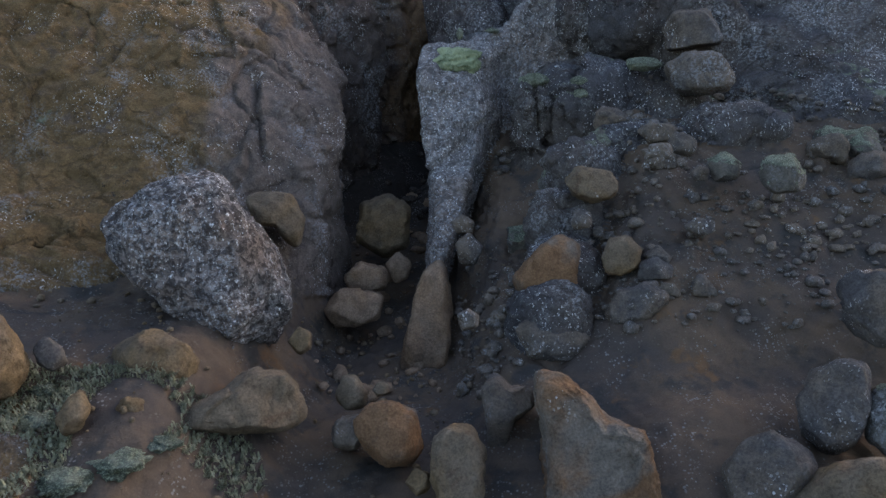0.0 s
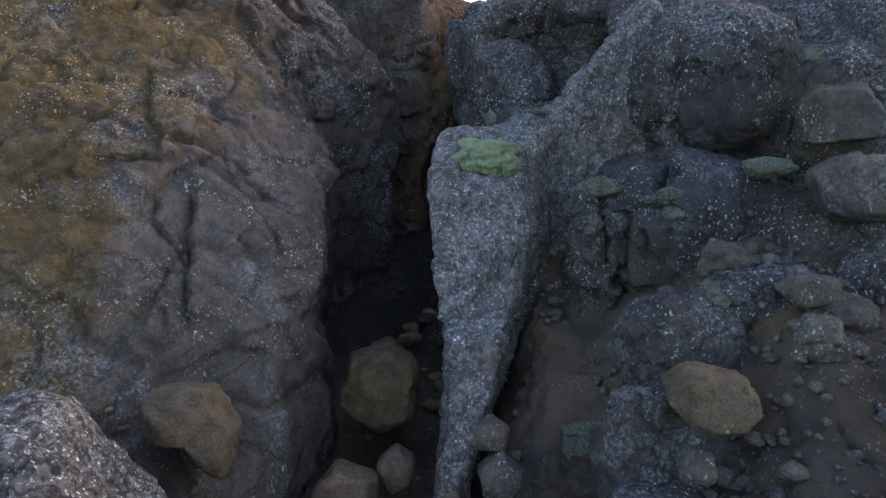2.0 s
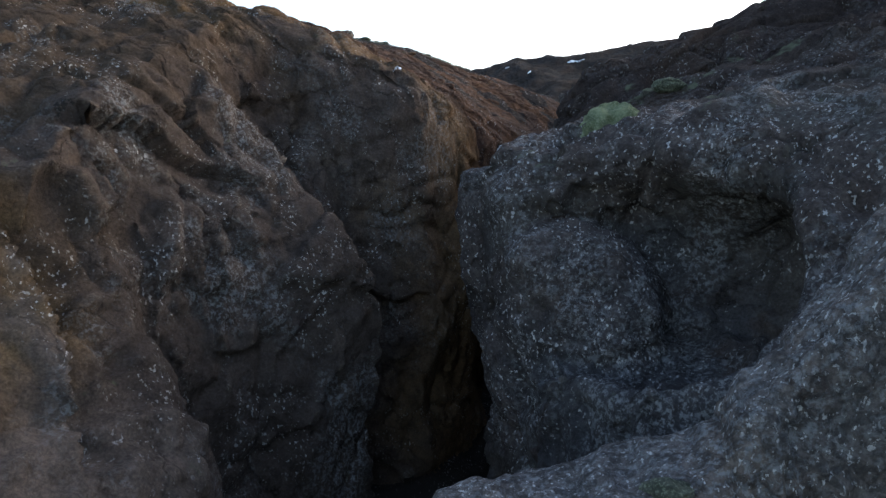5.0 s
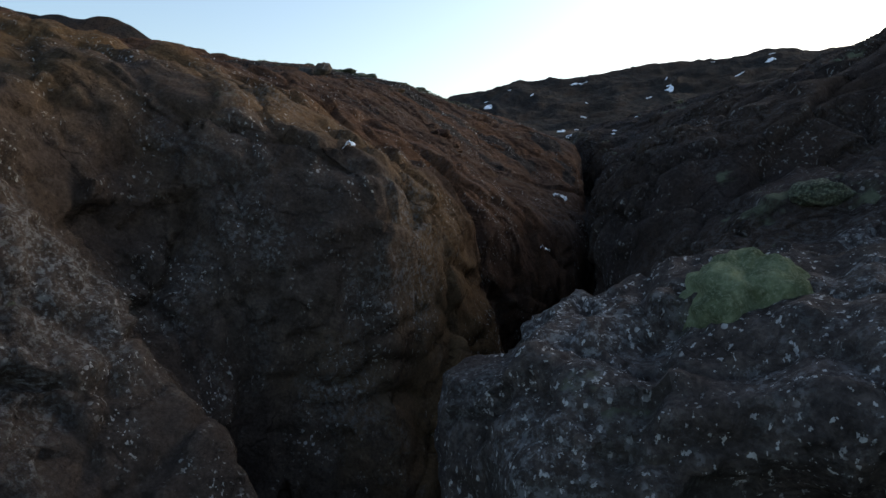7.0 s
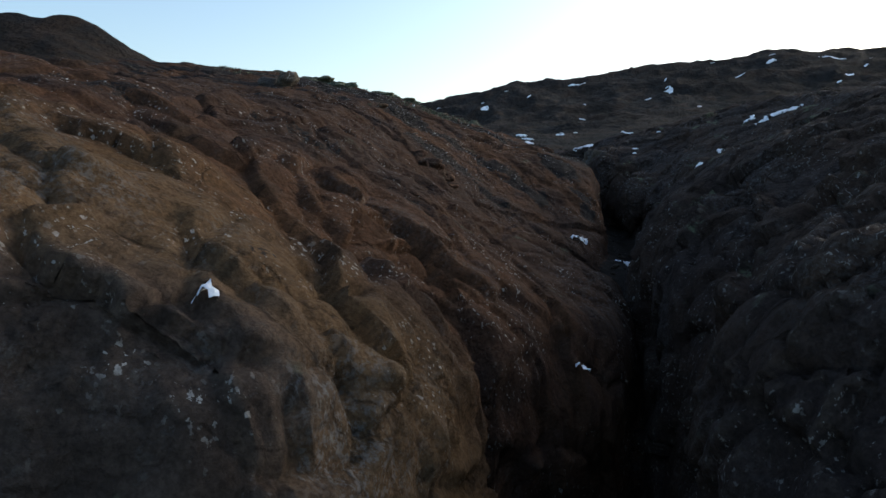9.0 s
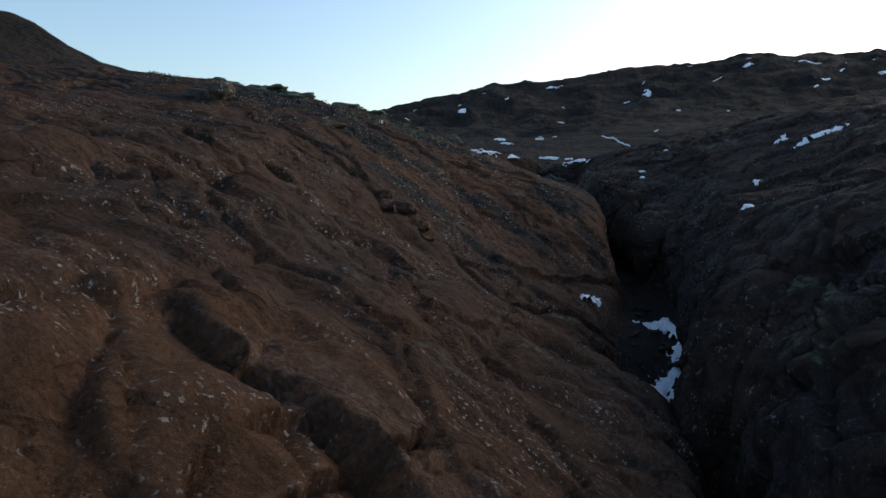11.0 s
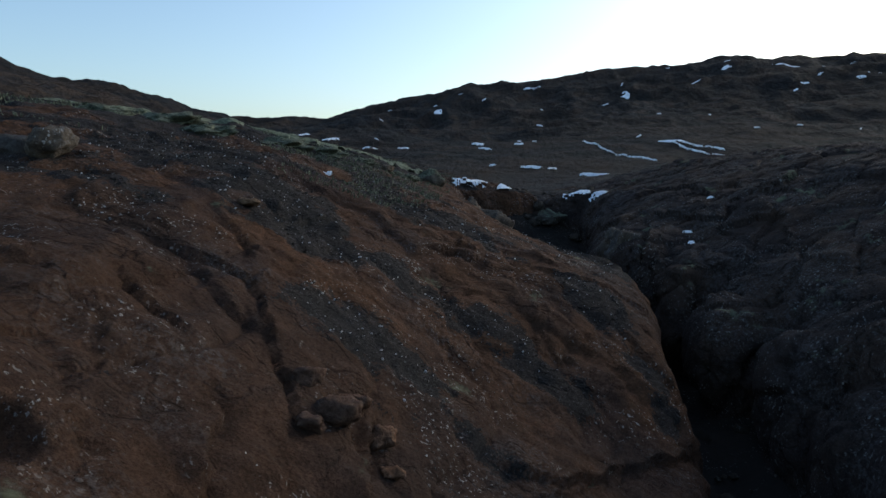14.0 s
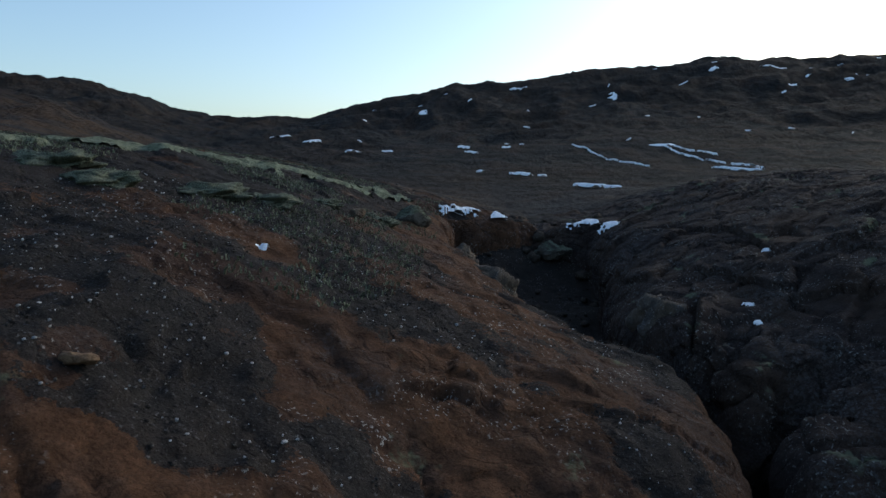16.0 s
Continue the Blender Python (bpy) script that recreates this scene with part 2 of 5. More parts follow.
MOSSY_STONE = rock_material("mossy_stone", (0.07, 0.066, 0.062), (0.08, 0.072, 0.06), (0.05, 0.045, 0.04), crust=0.7, white=0.6, moss=0.9, scale=2.0)
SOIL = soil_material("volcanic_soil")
MOSS = moss_material("pale_moss", (0.07, 0.088, 0.045), (0.245, 0.28, 0.16))
DULL_MOSS = moss_material("dull_moss", (0.04, 0.045, 0.032), (0.12, 0.125, 0.095))
SNOW = snow_material("old_snow")
HEATH = far_material("far_heath")
DRY_HEATH = moss_material("dry_heath", (0.08, 0.078, 0.05), (0.25, 0.24, 0.155))
RIDGE_HEATH = moss_material("ridge_heath", (0.055, 0.062, 0.042), (0.2, 0.215, 0.15))
PALE_STONE = rock_material("pale_stone", (0.3, 0.31, 0.32), (0.38, 0.38, 0.38), (0.2, 0.2, 0.2), crust=0.5, white=0.5, scale=4.0)
DARK_STONE = rock_material("dark_stone", (0.03, 0.026, 0.024), (0.036, 0.028, 0.022), (0.02, 0.018, 0.017), crust=0.3, white=0.4, scale=2.0)
RUST_DARK = rock_material("dark_rust_stone", (0.13, 0.07, 0.04), (0.09, 0.054, 0.038), (0.04, 0.026, 0.02), crust=0.0, white=0.3, scale=2.0)
GRIT_STONE = rock_material("grit_stone", (0.037, 0.0345, 0.033), (0.024, 0.0225, 0.0215), (0.046, 0.044, 0.043), crust=0.5, white=0.4, scale=4.0)
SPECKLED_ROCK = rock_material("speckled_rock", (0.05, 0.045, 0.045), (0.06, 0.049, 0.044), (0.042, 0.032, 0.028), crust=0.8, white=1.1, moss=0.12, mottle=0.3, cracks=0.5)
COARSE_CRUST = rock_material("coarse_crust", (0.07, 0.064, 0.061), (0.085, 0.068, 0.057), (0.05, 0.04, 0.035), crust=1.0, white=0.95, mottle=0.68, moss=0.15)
# plain_stone about 1.5 times lighter: light put into the colour of shaded stones
SLOT_STONE = rock_material("slot_stone", (0.17, 0.108, 0.066), (0.15, 0.105, 0.072), (0.12, 0.075, 0.048), crust=0.0, white=0.12, scale=2.0)
# ---- the lie of the land: a hillside climbing away from the start, split by a slot ravine ----
def table(y, ys, vs):
    return np.interp(y, ys, vs)


def rounded_max(a, b, r):
    """Cuts two solids to their common part, with the edge rounded to about r."""
    h = np.clip(0.5 + 0.5 * (a - b) / r, 0, 1)
    return b + (a - b) * h + r * h * (1 - h)


def rounded_min(a, b, r):
    return -rounded_max(-a, -b, r)


PERM = np.random.RandomState(7).permutation(256).astype(np.int32)


def hashed(ix, iy, iz, k=0):
    return PERM[(PERM[(PERM[(ix + k) & 255] + iy) & 255] + iz) & 255]


def value_noise(p, k=0):
    """Smooth noise, -1 to 1, at points p (n, 3)."""
    i = np.floor(p).astype(np.int32)
    f = (p - i).astype(np.float32)
    u = f * f * f * (f * (f * 6 - 15) + 10)
    out = np.zeros(len(p), np.float32)
    for dx in (0, 1):
        wx = u[:, 0] if dx else 1 - u[:, 0]
        for dy in (0, 1):
            wy = wx * (u[:, 1] if dy else 1 - u[:, 1])
            for dz in (0, 1):
                w = wy * (u[:, 2] if dz else 1 - u[:, 2])
                out += w * hashed(i[:, 0] + dx, i[:, 1] + dy, i[:, 2] + dz, k)
    return out / 127.5 - 1


def fractal(p, octaves, k=0, gain=0.5):
    out, amp = 0, 1
    for o in range(octaves):
        out = out + amp * value_noise(p * 2.03 ** o + 17.3 * o, k + o)
        amp *= gain
    return out


def cells(p, k=0):
    """Scattered seeds: distance to the nearest and the second nearest, a number 0..1 for the nearest, and the tilt of its facet here."""
    i = np.floor(p).astype(np.int32)
    f = (p - i).astype(np.float32)
    one = np.full(len(p), 9, np.float32)
    two = one.copy()
    who = np.zeros(len(p), np.int32)
    off = np.zeros((3, len(p)), np.float32)
    for dx in (-1, 0, 1):
        for dy in (-1, 0, 1):
            for dz in (-1, 0, 1):
                a = hashed(i[:, 0] + dx, i[:, 1] + dy, i[:, 2] + dz, k)
                b, c = PERM[(a + 71) & 255], PERM[(a + 139) & 255]
                u, v, w = dx + 0.1 + a / 320 - f[:, 0], dy + 0.1 + b / 320 - f[:, 1], dz + 0.1 + c / 320 - f[:, 2]
                d = np.sqrt(u * u + v * v + w * w)
                near = d < one
                two = np.where(near, one, np.minimum(two, d))
                who = np.where(near, a, who)
                one = np.where(near, d, one)
                off = np.where(near, np.stack([u, v, w]), off)
    tilt = sum(off[j] * (PERM[(who + 17 + 60 * j) & 255] / 127.5 - 1) for j in range(3))
    return one, two, who / 255, tilt


# the rims of the ravine (x along y), and the heights at the rims and further off
RIM_Y = (7.5, 9, 10.5, 12.2, 12.8, 13.3, 13.8, 14.4, 15.0, 15.4, 15.9, 16.2, 17.0, 17.8, 18.2, 18.8, 19.3, 20.3, 21.4, 22.4, 24, 26, 28, 29.6, 30.6, 34, 37, 38.4, 39.2, 41)
RIM_L = (-2.3, -1.75, -1.55, -1.75, -2.0, -2.5, -2.1, -1.65, -1.3, -1.8, -1.85, -0.9, -0.55, -0.45, -0.75, -0.5, -0.1, 0.5, 0.8, 0.95, 0.75, 1.1, 1.25, 1.2, 0.7, -0.95, -1.2, -1.0, 0.9, 0.9)
RIM_R = (3.2, 2.6, 2.4, 0.8, 0.5, 0.2, 0.0, -0.2, -0.1, 0.7, 0.85, 0.8, 0.7, 0.74, 0.85, 0.95, 1.05, 1.05, 1.1, 1.1, 1.6, 2.1, 2.3, 2.2, 1.4, 1.4, 2.1, 2.0, 0.6, 0.6)
FLOOR_Y = (2, 6, 8, 10, 12, 14, 17, 20, 23, 25.6, 28, 31, 34, 36, 38, 39.5, 41)
FLOOR_Z = (-0.6, -0.15, -0.3, -0.05, 0.2, 0.5, 1.0, 2.0, 4.0, 4.95, 5.25, 5.5, 5.65, 5.8, 6.3, 7.3, 7.6)
LEFT_Y = (7, 8, 8.6, 9.3, 10.5, 12.2, 13.2, 14.5, 15.5, 16.2, 17.7, 19.3, 21.4, 24, 26, 28, 29.5, 31.2, 34, 38, 41)
LEFT_RIM = (-0.3, 0.3, 1.0, 1.9, 2.8, 3.3, 3.4, 4.2, 4.5, 5.95, 5.65, 5.25, 5.4, 5.25, 5.55, 6.6, 6.85, 7.0, 7.65, 7.6, 7.4)
LEFT_MID = (0.6, 1.2, 1.8, 2.75, 3.85, 4.75, 5.6, 6.3, 6.65, 6.95, 7.2, 7.35, 7.4, 7.55, 7.9, 8.2, 8.3, 8.4, 8.4, 8.4, 8.4)
LEFT_FAR = (1.2, 2.1, 2.4, 3.2, 4.4, 5.8, 6.2, 7.0, 7.4, 7.7, 7.75, 7.8, 7.9, 8.02, 8.28, 8.66, 8.88, 8.95, 9.0, 9.0, 9.0)
RIGHT_Y = (8.5, 9, 9.9, 10.6, 11.4, 12.1, 12.6, 13.3, 13.8, 15.1, 15.7, 16.5, 17, 17.5, 19, 20, 22, 23.5, 26, 28, 30, 31, 34, 38, 41)
RIGHT_RIM = (0.3, 0.6, 1.2, 1.6, 2.3, 3.3, 3.9, 4.1, 5.2, 5.45, 5.75, 5.7, 6.1, 6.3, 6.1, 6.0, 6.1, 6.2, 6.25, 6.4, 6.8, 7.2, 7.1, 7.2, 7.4)
RIGHT_MID = (0.9, 1.2, 1.8, 2.2, 3.2, 4.7, 5.45, 5.7, 5.9, 6.05, 6.2, 6.3, 6.7, 6.9, 6.9, 6.9, 6.88, 6.85, 6.7, 6.85, 7.0, 7.2, 7.6, 7.6, 7.6)
RIGHT_FAR = (2.0, 2.4, 3.0, 3.6, 4.5, 5.3, 5.6, 6.1, 6.5, 7.0, 7.3, 7.6, 7.8, 7.9, 8.15, 8.2, 8.15, 8.0, 7.9, 8.0, 8.2, 8.3, 8.4, 8.4, 8.4)


def left_top(x, y):
    e = table(y, RIM_Y, RIM_L)
    a, m, b = table(y, LEFT_Y, LEFT_RIM), table(y, LEFT_Y, LEFT_MID), table(y, LEFT_Y, LEFT_FAR)
    s = np.clip((e - x) / (e + 3), 0, 1) ** table(y, (15.9, 16.3, 18.8, 20.5), (1, 0.58, 0.52, 1))
    t = np.clip((-3 - x) / 2.5, 0, 1)
    far = np.maximum(-5.5 - x, 0)
    return a + (m - a) * s + (b - m) * t + 0.12 * far


def right_top(x, y):
    e = table(y, RIM_Y, RIM_R)
    mid = np.maximum(2.4, e + 0.6)
    a, m, b = table(y, RIGHT_Y, RIGHT_RIM), table(y, RIGHT_Y, RIGHT_MID), table(y, RIGHT_Y, RIGHT_FAR)
    s = np.clip((x - e) / (mid - e), 0, 1)
    t = np.clip((x - mid) / (5.4 - mid), 0, 1)
    far = np.maximum(x - 5.4, 0)
    return a + (m - a) * s + (b - m) * t + 0.12 * far


# where dark grit lies on the bare slope and where it is swept clean: x, y, half length along x and along y
GRIT = ((-3.19, 27.31, 0.28, 0.17), (-2.95, 26.63, 0.15, 0.25), (-2.63, 27.0, 0.34, 0.45), (-2.3, 26.85, 0.24, 0.24), (-2.5, 26.15, 0.2, 0.26), (-2.05, 27.12, 0.1, 0.34),
        (-2.24, 27.64, 0.14, 0.27), (-1.86, 27.7, 0.2, 0.1), (-2.14, 26.24, 0.18, 0.22), (-1.88, 26.52, 0.15, 0.23), (-1.58, 26.8, 0.18, 0.14), (-1.41, 26.61, 0.08, 0.12),
        (-1.88, 29.15, 0.33, 0.54), (-1.1, 28.69, 0.25, 0.29), (-0.67, 28.31, 0.22, 0.26), (-2.44, 25.75, 0.12, 0.1), (-0.28, 28.13, 0.17, 0.19))
SWEPT = ((-3.09, 27.07, 0.29, 0.1), (-2.63, 26.31, 0.08, 0.08), (-2.42, 26.07, 0.2, 0.1), (-1.86, 28.06, 0.31, 0.26), (-2.21, 28.21, 0.19, 0.21), (-1.62, 27.53, 0.22, 0.22), (-1.07, 27.88, 0.22, 0.28),
         (-1.04, 27.26, 0.37, 0.28), (-2.76, 28.08, 0.25, 0.3), (-1.73, 26.94, 0.11, 0.09), (-2.12, 25.87, 0.18, 0.16), (-0.63, 27.55, 0.21, 0.21), (-1.52, 26.35, 0.11, 0.11), (-0.17, 27.75, 0.24, 0.39))


def gravel_at(x, y):
    """Above zero where dark gravel covers the left slope."""
    p = np.stack([x * 0.75 - y * 0.3, y * 1.15 + x * 0.3, x * 0], -1)
    g = 0.4 * fractal(p * 1.25, 4, 83, 0.6) - 0.12 - 0.35 * np.clip((26.4 - y) / 2, 0, 1) + 0.4 * smooth_step(y, 28.6, 29.8) * smooth_step(-x, 1.4, 2.6)
    for sign, spots in ((0.55, GRIT), (-0.6, SWEPT)):
        for cx, cy, rx, ry in spots:
            g = g + sign * np.exp(-((x - cx) / rx) ** 2 - ((y - cy) / ry) ** 2)
    return np.clip(g, -1, 1)


def ground_top(x, y):
    """The trampled floor before the cliffs, the gully into the ravine and the scree on its right."""
    gully = table(y, FLOOR_Y, FLOOR_Z)
    scree = table(y, (0, 3, 5, 6.1, 7, 7.6, 8.5, 9.4, 10.4, 12), (-0.7, -0.15, 0.2, 0.52, 1.1, 1.5, 2.1, 2.5, 2.75, 3.3))
    bank = table(y, (0, 3, 4.7, 5.5, 7, 8, 9, 10), (-0.4, 0.2, 0.6, 0.9, 0.95, 1.2, 1.5, 1.6))
    middle = table(y, (0, 5, 6, 7.1, 9.1, 10.3, 11.3, 12), (-0.7, -0.1, 0.1, 0.42, 0.95, 1.7, 2.3, 3.0))
    s = np.clip((x - 1.1) / 1.7, 0, 1)
    right = middle + (scree - middle) * s * s * (3 - 2 * s)
    s = np.clip((x + 0.1) / 0.9, 0, 1) * np.clip((13.2 - y) / 1.5, 0, 1)
    z = gully + (right - gully) * s * s * (3 - 2 * s)
    s = np.clip((-1.3 - x) / 1.3, 0, 1) * np.clip((11 - y) / 2, 0, 1)
    z = z + (bank - z) * s * s * (3 - 2 * s)
    mid = 0.5 * (table(y, RIM_Y, RIM_L) + table(y, RIM_Y, RIM_R))
    z = z + (0.9 - 0.5 * smooth_step(y, 20, 22)) * np.minimum(np.abs(x - mid), 0.9) * np.clip((y - 13) / 2, 0, 1) * np.clip((34 - y) / 3, 0, 1)
    return z + 0.1 * np.clip(np.abs(x) - 4, 0, 6) * np.clip((12 - y) / 4, 0, 1)


def add_lump(field, x, y, z, middle, size, scale, r):
    """Joins a squarish boss of rock to a solid, in place."""
    u, v, w = (np.abs(a - c) / b for a, c, b in zip((x, y, z), middle, size))
    near = np.nonzero((u < 2.2) & (v < 2.2) & (w < 2.2))[0]
    boss = ((u[near] ** 2.6 + v[near] ** 2.6 + w[near] ** 2.6) ** (1 / 2.6) - 1) * scale
    field[near] = rounded_min(field[near], boss, r)


def masses(p):
    """Signed distances, air above zero: ground, left flank, right flank, blade of rock beside the slot."""
    x, y, z = p[:, 0], p[:, 1], p[:, 2]
    q = p + 0.0
    w = fractal(p / 1.9, 2, 3)
    v = fractal(p / 1.7 + 40, 2, 9)
    x = x + 0.16 * w
    y = y + 0.22 * v
    ground = z - ground_top(x, y) - 0.06 * v - 0.2 * w * np.clip((y - 13) / 2, 0, 1)
    steep = 0.72
    floor = table(y, FLOOR_Y, FLOOR_Z)
    lt = left_top(x, y)
    lean = 0.10 * np.clip(lt - z, 0, 3)
    left = rounded_max((z - lt) * steep, x - table(y, RIM_Y, RIM_L) - 0.05 - lean * np.clip((17 - y) / 3, -1.5, 0.5) * (0.8 * smooth_step(y, 22, 24) - 1), 0.35)
    for cx, cy, cz, rx, ry, rz in ((-2.52, 23.1, 7.22, 0.26, 0.2, 0.13), (-2.06, 21.15, 6.95, 0.17, 0.13, 0.12)):
        alcove = (np.sqrt(((x - cx) / rx) ** 2 + ((y - cy) / ry) ** 2 + ((z - cz) / rz) ** 2) - 1) * 0.25
        left = rounded_max(left, -alcove, 0.06)
    rt = right_top(x, y)
    right = rounded_max((z - rt) * steep, table(y, RIM_Y, RIM_R) - x - 0.12 * np.clip(rt - z, 0, 2) * np.clip((y - 16) / 2, 0, 1) * (1 - 0.4 * smooth_step(y, 22, 24)), 0.4)
    right = rounded_max(right, 9.3 - y, 0.3)
    for cx, cy, cz, rx, ry, rz in ((2.35, 11.1, 2.65, 0.95, 0.95, 0.85), (1.32, 10.75, 2.45, 0.3, 0.4, 0.75), (2.75, 11.8, 4.25, 0.85, 0.95, 0.85), (3.5, 10.75, 2.4, 0.75, 0.8, 0.7), (3.95, 11.6, 3.7, 0.85, 0.8, 0.95), (4.9, 11.5, 3.2, 0.8, 0.8, 0.9),
                                   (1.15, 7.25, 0.62, 0.42, 0.4, 0.5), (1.35, 7.95, 0.95, 0.45, 0.45, 0.5), (1.5, 8.65, 1.35, 0.5, 0.45, 0.5), (1.8, 9.35, 1.95, 0.55, 0.45, 0.5), (1.75, 30.95, 6.6, 0.4, 0.5, 0.55), (1.95, 29.95, 6.2, 0.4, 0.45, 0.6), (2.15, 28.7, 6.0, 0.5, 0.6, 0.65), (2.5, 27.3, 5.8, 0.55, 0.65, 0.75), (2.4, 25.8, 5.7, 0.5, 0.65, 0.75), (2.0, 24.2, 5.75, 0.5, 0.5, 0.65), (2.9, 26.2, 6.3, 0.7, 0.6, 0.6),
                                   (2.7, 9.5, 2.35, 0.7, 0.35, 0.35), (3.9, 9.4, 2.5, 0.7, 0.4, 0.4)):
        add_lump(right, x, y, z, (cx, cy, cz), (rx, ry, rz), 0.7, 0.05)
    hollow = (np.sqrt(((x - 0.98) / 1.12) ** 2 + ((y - 13.2) / 0.9) ** 2 + ((z - 4.62) / 0.8) ** 2) - 1) * 0.6
    right = rounded_max(right, -hollow, 0.14)
    xc = table(y, (8.1, 9.4, 10.4, 10.9, 11.6), (-0.2, -0.06, 0.06, 0.14, 0.36))
    half = table(y, (8.1, 9.4, 10.4, 10.9, 11.6), (0.15, 0.22, 0.41, 0.54, 0.65))
    half = half * (0.52 + 0.48 * smooth_step(z, 0.4, 2.3))
    crest = table(y, (7.9, 8.4, 9.4, 10.2, 10.5, 10.9, 11.25, 11.6), (-0.6, 0.2, 1.3, 2.45, 3.08, 3.4, 3.68, 3.7))
    blade = rounded_max(rounded_max((z - crest) * 0.6, np.abs(x - xc) - half, 0.09), y - 11.95, 0.2)
    # its crest swings to the right and climbs across to the upper rocks
    ridge = rounded_max((z - table(x, (0.3, 1.0, 1.6, 2.0), (3.66, 4.0, 4.65, 5.15))) * 0.8, np.abs(y - 11.7 - 0.1 * x) - 0.26 - 0.12 * np.clip(4 - z, 0, 3), 0.15)
    ridge = rounded_max(ridge, np.maximum(0.2 - x, x - 2.2), 0.15)
    blade = rounded_min(blade, ridge, 0.15)
    add_lump(blade, x, y, z, (0.5, 14.2, 4.1), (0.66, 0.85, 0.76), 0.7, 0.03)
    # layers of rock behind the block, over the slot
    for cx, cy, cz, rx, ry, rz in ((-0.08, 14.9, 4.4, 0.42, 0.55, 0.85), (0.12, 14.2, 3.5, 0.42, 0.6, 0.6)):
        add_lump(blade, x, y, z, (cx, cy, cz), (rx, ry, rz), 0.5, 0.03)
    return ground, left, right, blade


def solid(p):
    g, l, r, b = masses(p)
    f = rounded_min(rounded_min(g, b, 0.1), rounded_min(l, r, 0.05), 0.08)
    return f


def net(step, low, high):
    """The skin of solid() inside a box: vertices and quads, by surface nets on the cells near it."""
    low, high = np.array(low, float), np.array(high, float)
    n = (np.ceil((high - low) / step / 4).astype(int)) * 4
    blocks = n // 4
    bi = np.stack(np.meshgrid(*[np.arange(k) for k in blocks], indexing="ij"), -1).reshape(-1, 3)
    mid = low + (bi * 4 + 1.5) * step
    coarse = np.concatenate([solid(c) for c in np.array_split(mid, 6)])
    f = np.repeat(np.repeat(np.repeat(np.sign(coarse).reshape(blocks).astype(np.float32), 4, 0), 4, 1), 4, 2)
    live = bi[np.abs(coarse) < step * 5.5]
    k = np.stack(np.meshgrid(*[np.arange(4)] * 3, indexing="ij"), -1).reshape(-1, 3)
    for part_blocks in np.array_split(live, max(1, len(live) // 8000)):
        ii = (part_blocks[:, None, :] * 4 + k[None]).reshape(-1, 3)
        f[ii[:, 0], ii[:, 1], ii[:, 2]] = np.clip(solid(low + ii * step), -1, 1)
    inside = f < 0
    mixed = np.zeros(n - 1, bool)
    first = inside[:-1, :-1, :-1]
    for d in range(1, 8):
        a, b, c = d & 1, d >> 1 & 1, d >> 2 & 1
        mixed |= inside[a:n[0] - 1 + a, b:n[1] - 1 + b, c:n[2] - 1 + c] != first
    cell = np.argwhere(mixed)
    number = np.full(n - 1, -1, np.int32)
    number[cell[:, 0], cell[:, 1], cell[:, 2]] = np.arange(len(cell))
    total, count = np.zeros((len(cell), 3)), np.zeros(len(cell))
    corners = [np.array((d & 1, d >> 1 & 1, d >> 2 & 1)) for d in range(8)]
    for a in corners:
        for ax in range(3):
            if a[ax]:
                continue
            b = a.copy()
            b[ax] = 1
            ca, cb = cell + a, cell + b
            fa, fb = f[ca[:, 0], ca[:, 1], ca[:, 2]], f[cb[:, 0], cb[:, 1], cb[:, 2]]
            cut = (fa < 0) != (fb < 0)
            t = np.where(cut, fa / np.where(cut, fa - fb, 1), 0)
            total += np.where(cut[:, None], a + t[:, None] * (b - a), 0)
            count += cut
    verts = low + (cell + total / count[:, None]) * step
    quads = []
    for ax in range(3):
        u, v = (ax + 1) % 3, (ax + 2) % 3
        sl = [slice(None)] * 3
        a, b = list(sl), list(sl)
        a[ax], b[ax] = slice(0, n[ax] - 1), slice(1, n[ax])
        edge = np.argwhere(inside[tuple(a)] != inside[tuple(b)])
        edge = edge[(edge[:, u] > 0) & (edge[:, v] > 0) & (edge[:, u] < n[u] - 1) & (edge[:, v] < n[v] - 1)]
        q = []
        for du, dv in ((-1, -1), (0, -1), (0, 0), (-1, 0)):
            c = edge.copy()
            c[:, u] += du
            c[:, v] += dv
            q.append(number[c[:, 0], c[:, 1], c[:, 2]])
        q = np.stack(q, 1)
        flip = ~inside[edge[:, 0], edge[:, 1], edge[:, 2]]
        q[flip] = q[flip][:, ::-1]
        quads.append(q)
    quads = np.concatenate(quads)
    return verts, quads[(quads >= 0).all(1)]


def normals_of(verts, quads):
    a, b, c, d = (verts[quads[:, i]] for i in range(4))
    fn = np.cross(c - a, d - b)
    out = np.zeros_like(verts)
    for i in range(4):
        for j in range(3):
            out[:, j] += np.bincount(quads[:, i], fn[:, j], len(verts))
    return out / np.maximum(np.linalg.norm(out, axis=1, keepdims=True), 1e-9)


def smooth_step(v, a, b):
    t = np.clip((v - a) / (b - a), 0, 1)
    return t * t * (3 - 2 * t)


def steps(u, width):
    """A saw of ledges: a short climb, then a long fall, 0..1 over each unit of u."""
    t = u - np.floor(u)
    return np.where(t < width, smooth_step(t, 0, width), 1 - (t - width) / (1 - width))


CREASES = []


def crease(drop, reach, *points):
    """A joint or ledge in the rock along a few points: the skin drops away on the right-hand side as one goes along it."""
    CREASES.append((drop, reach, np.array(points)))


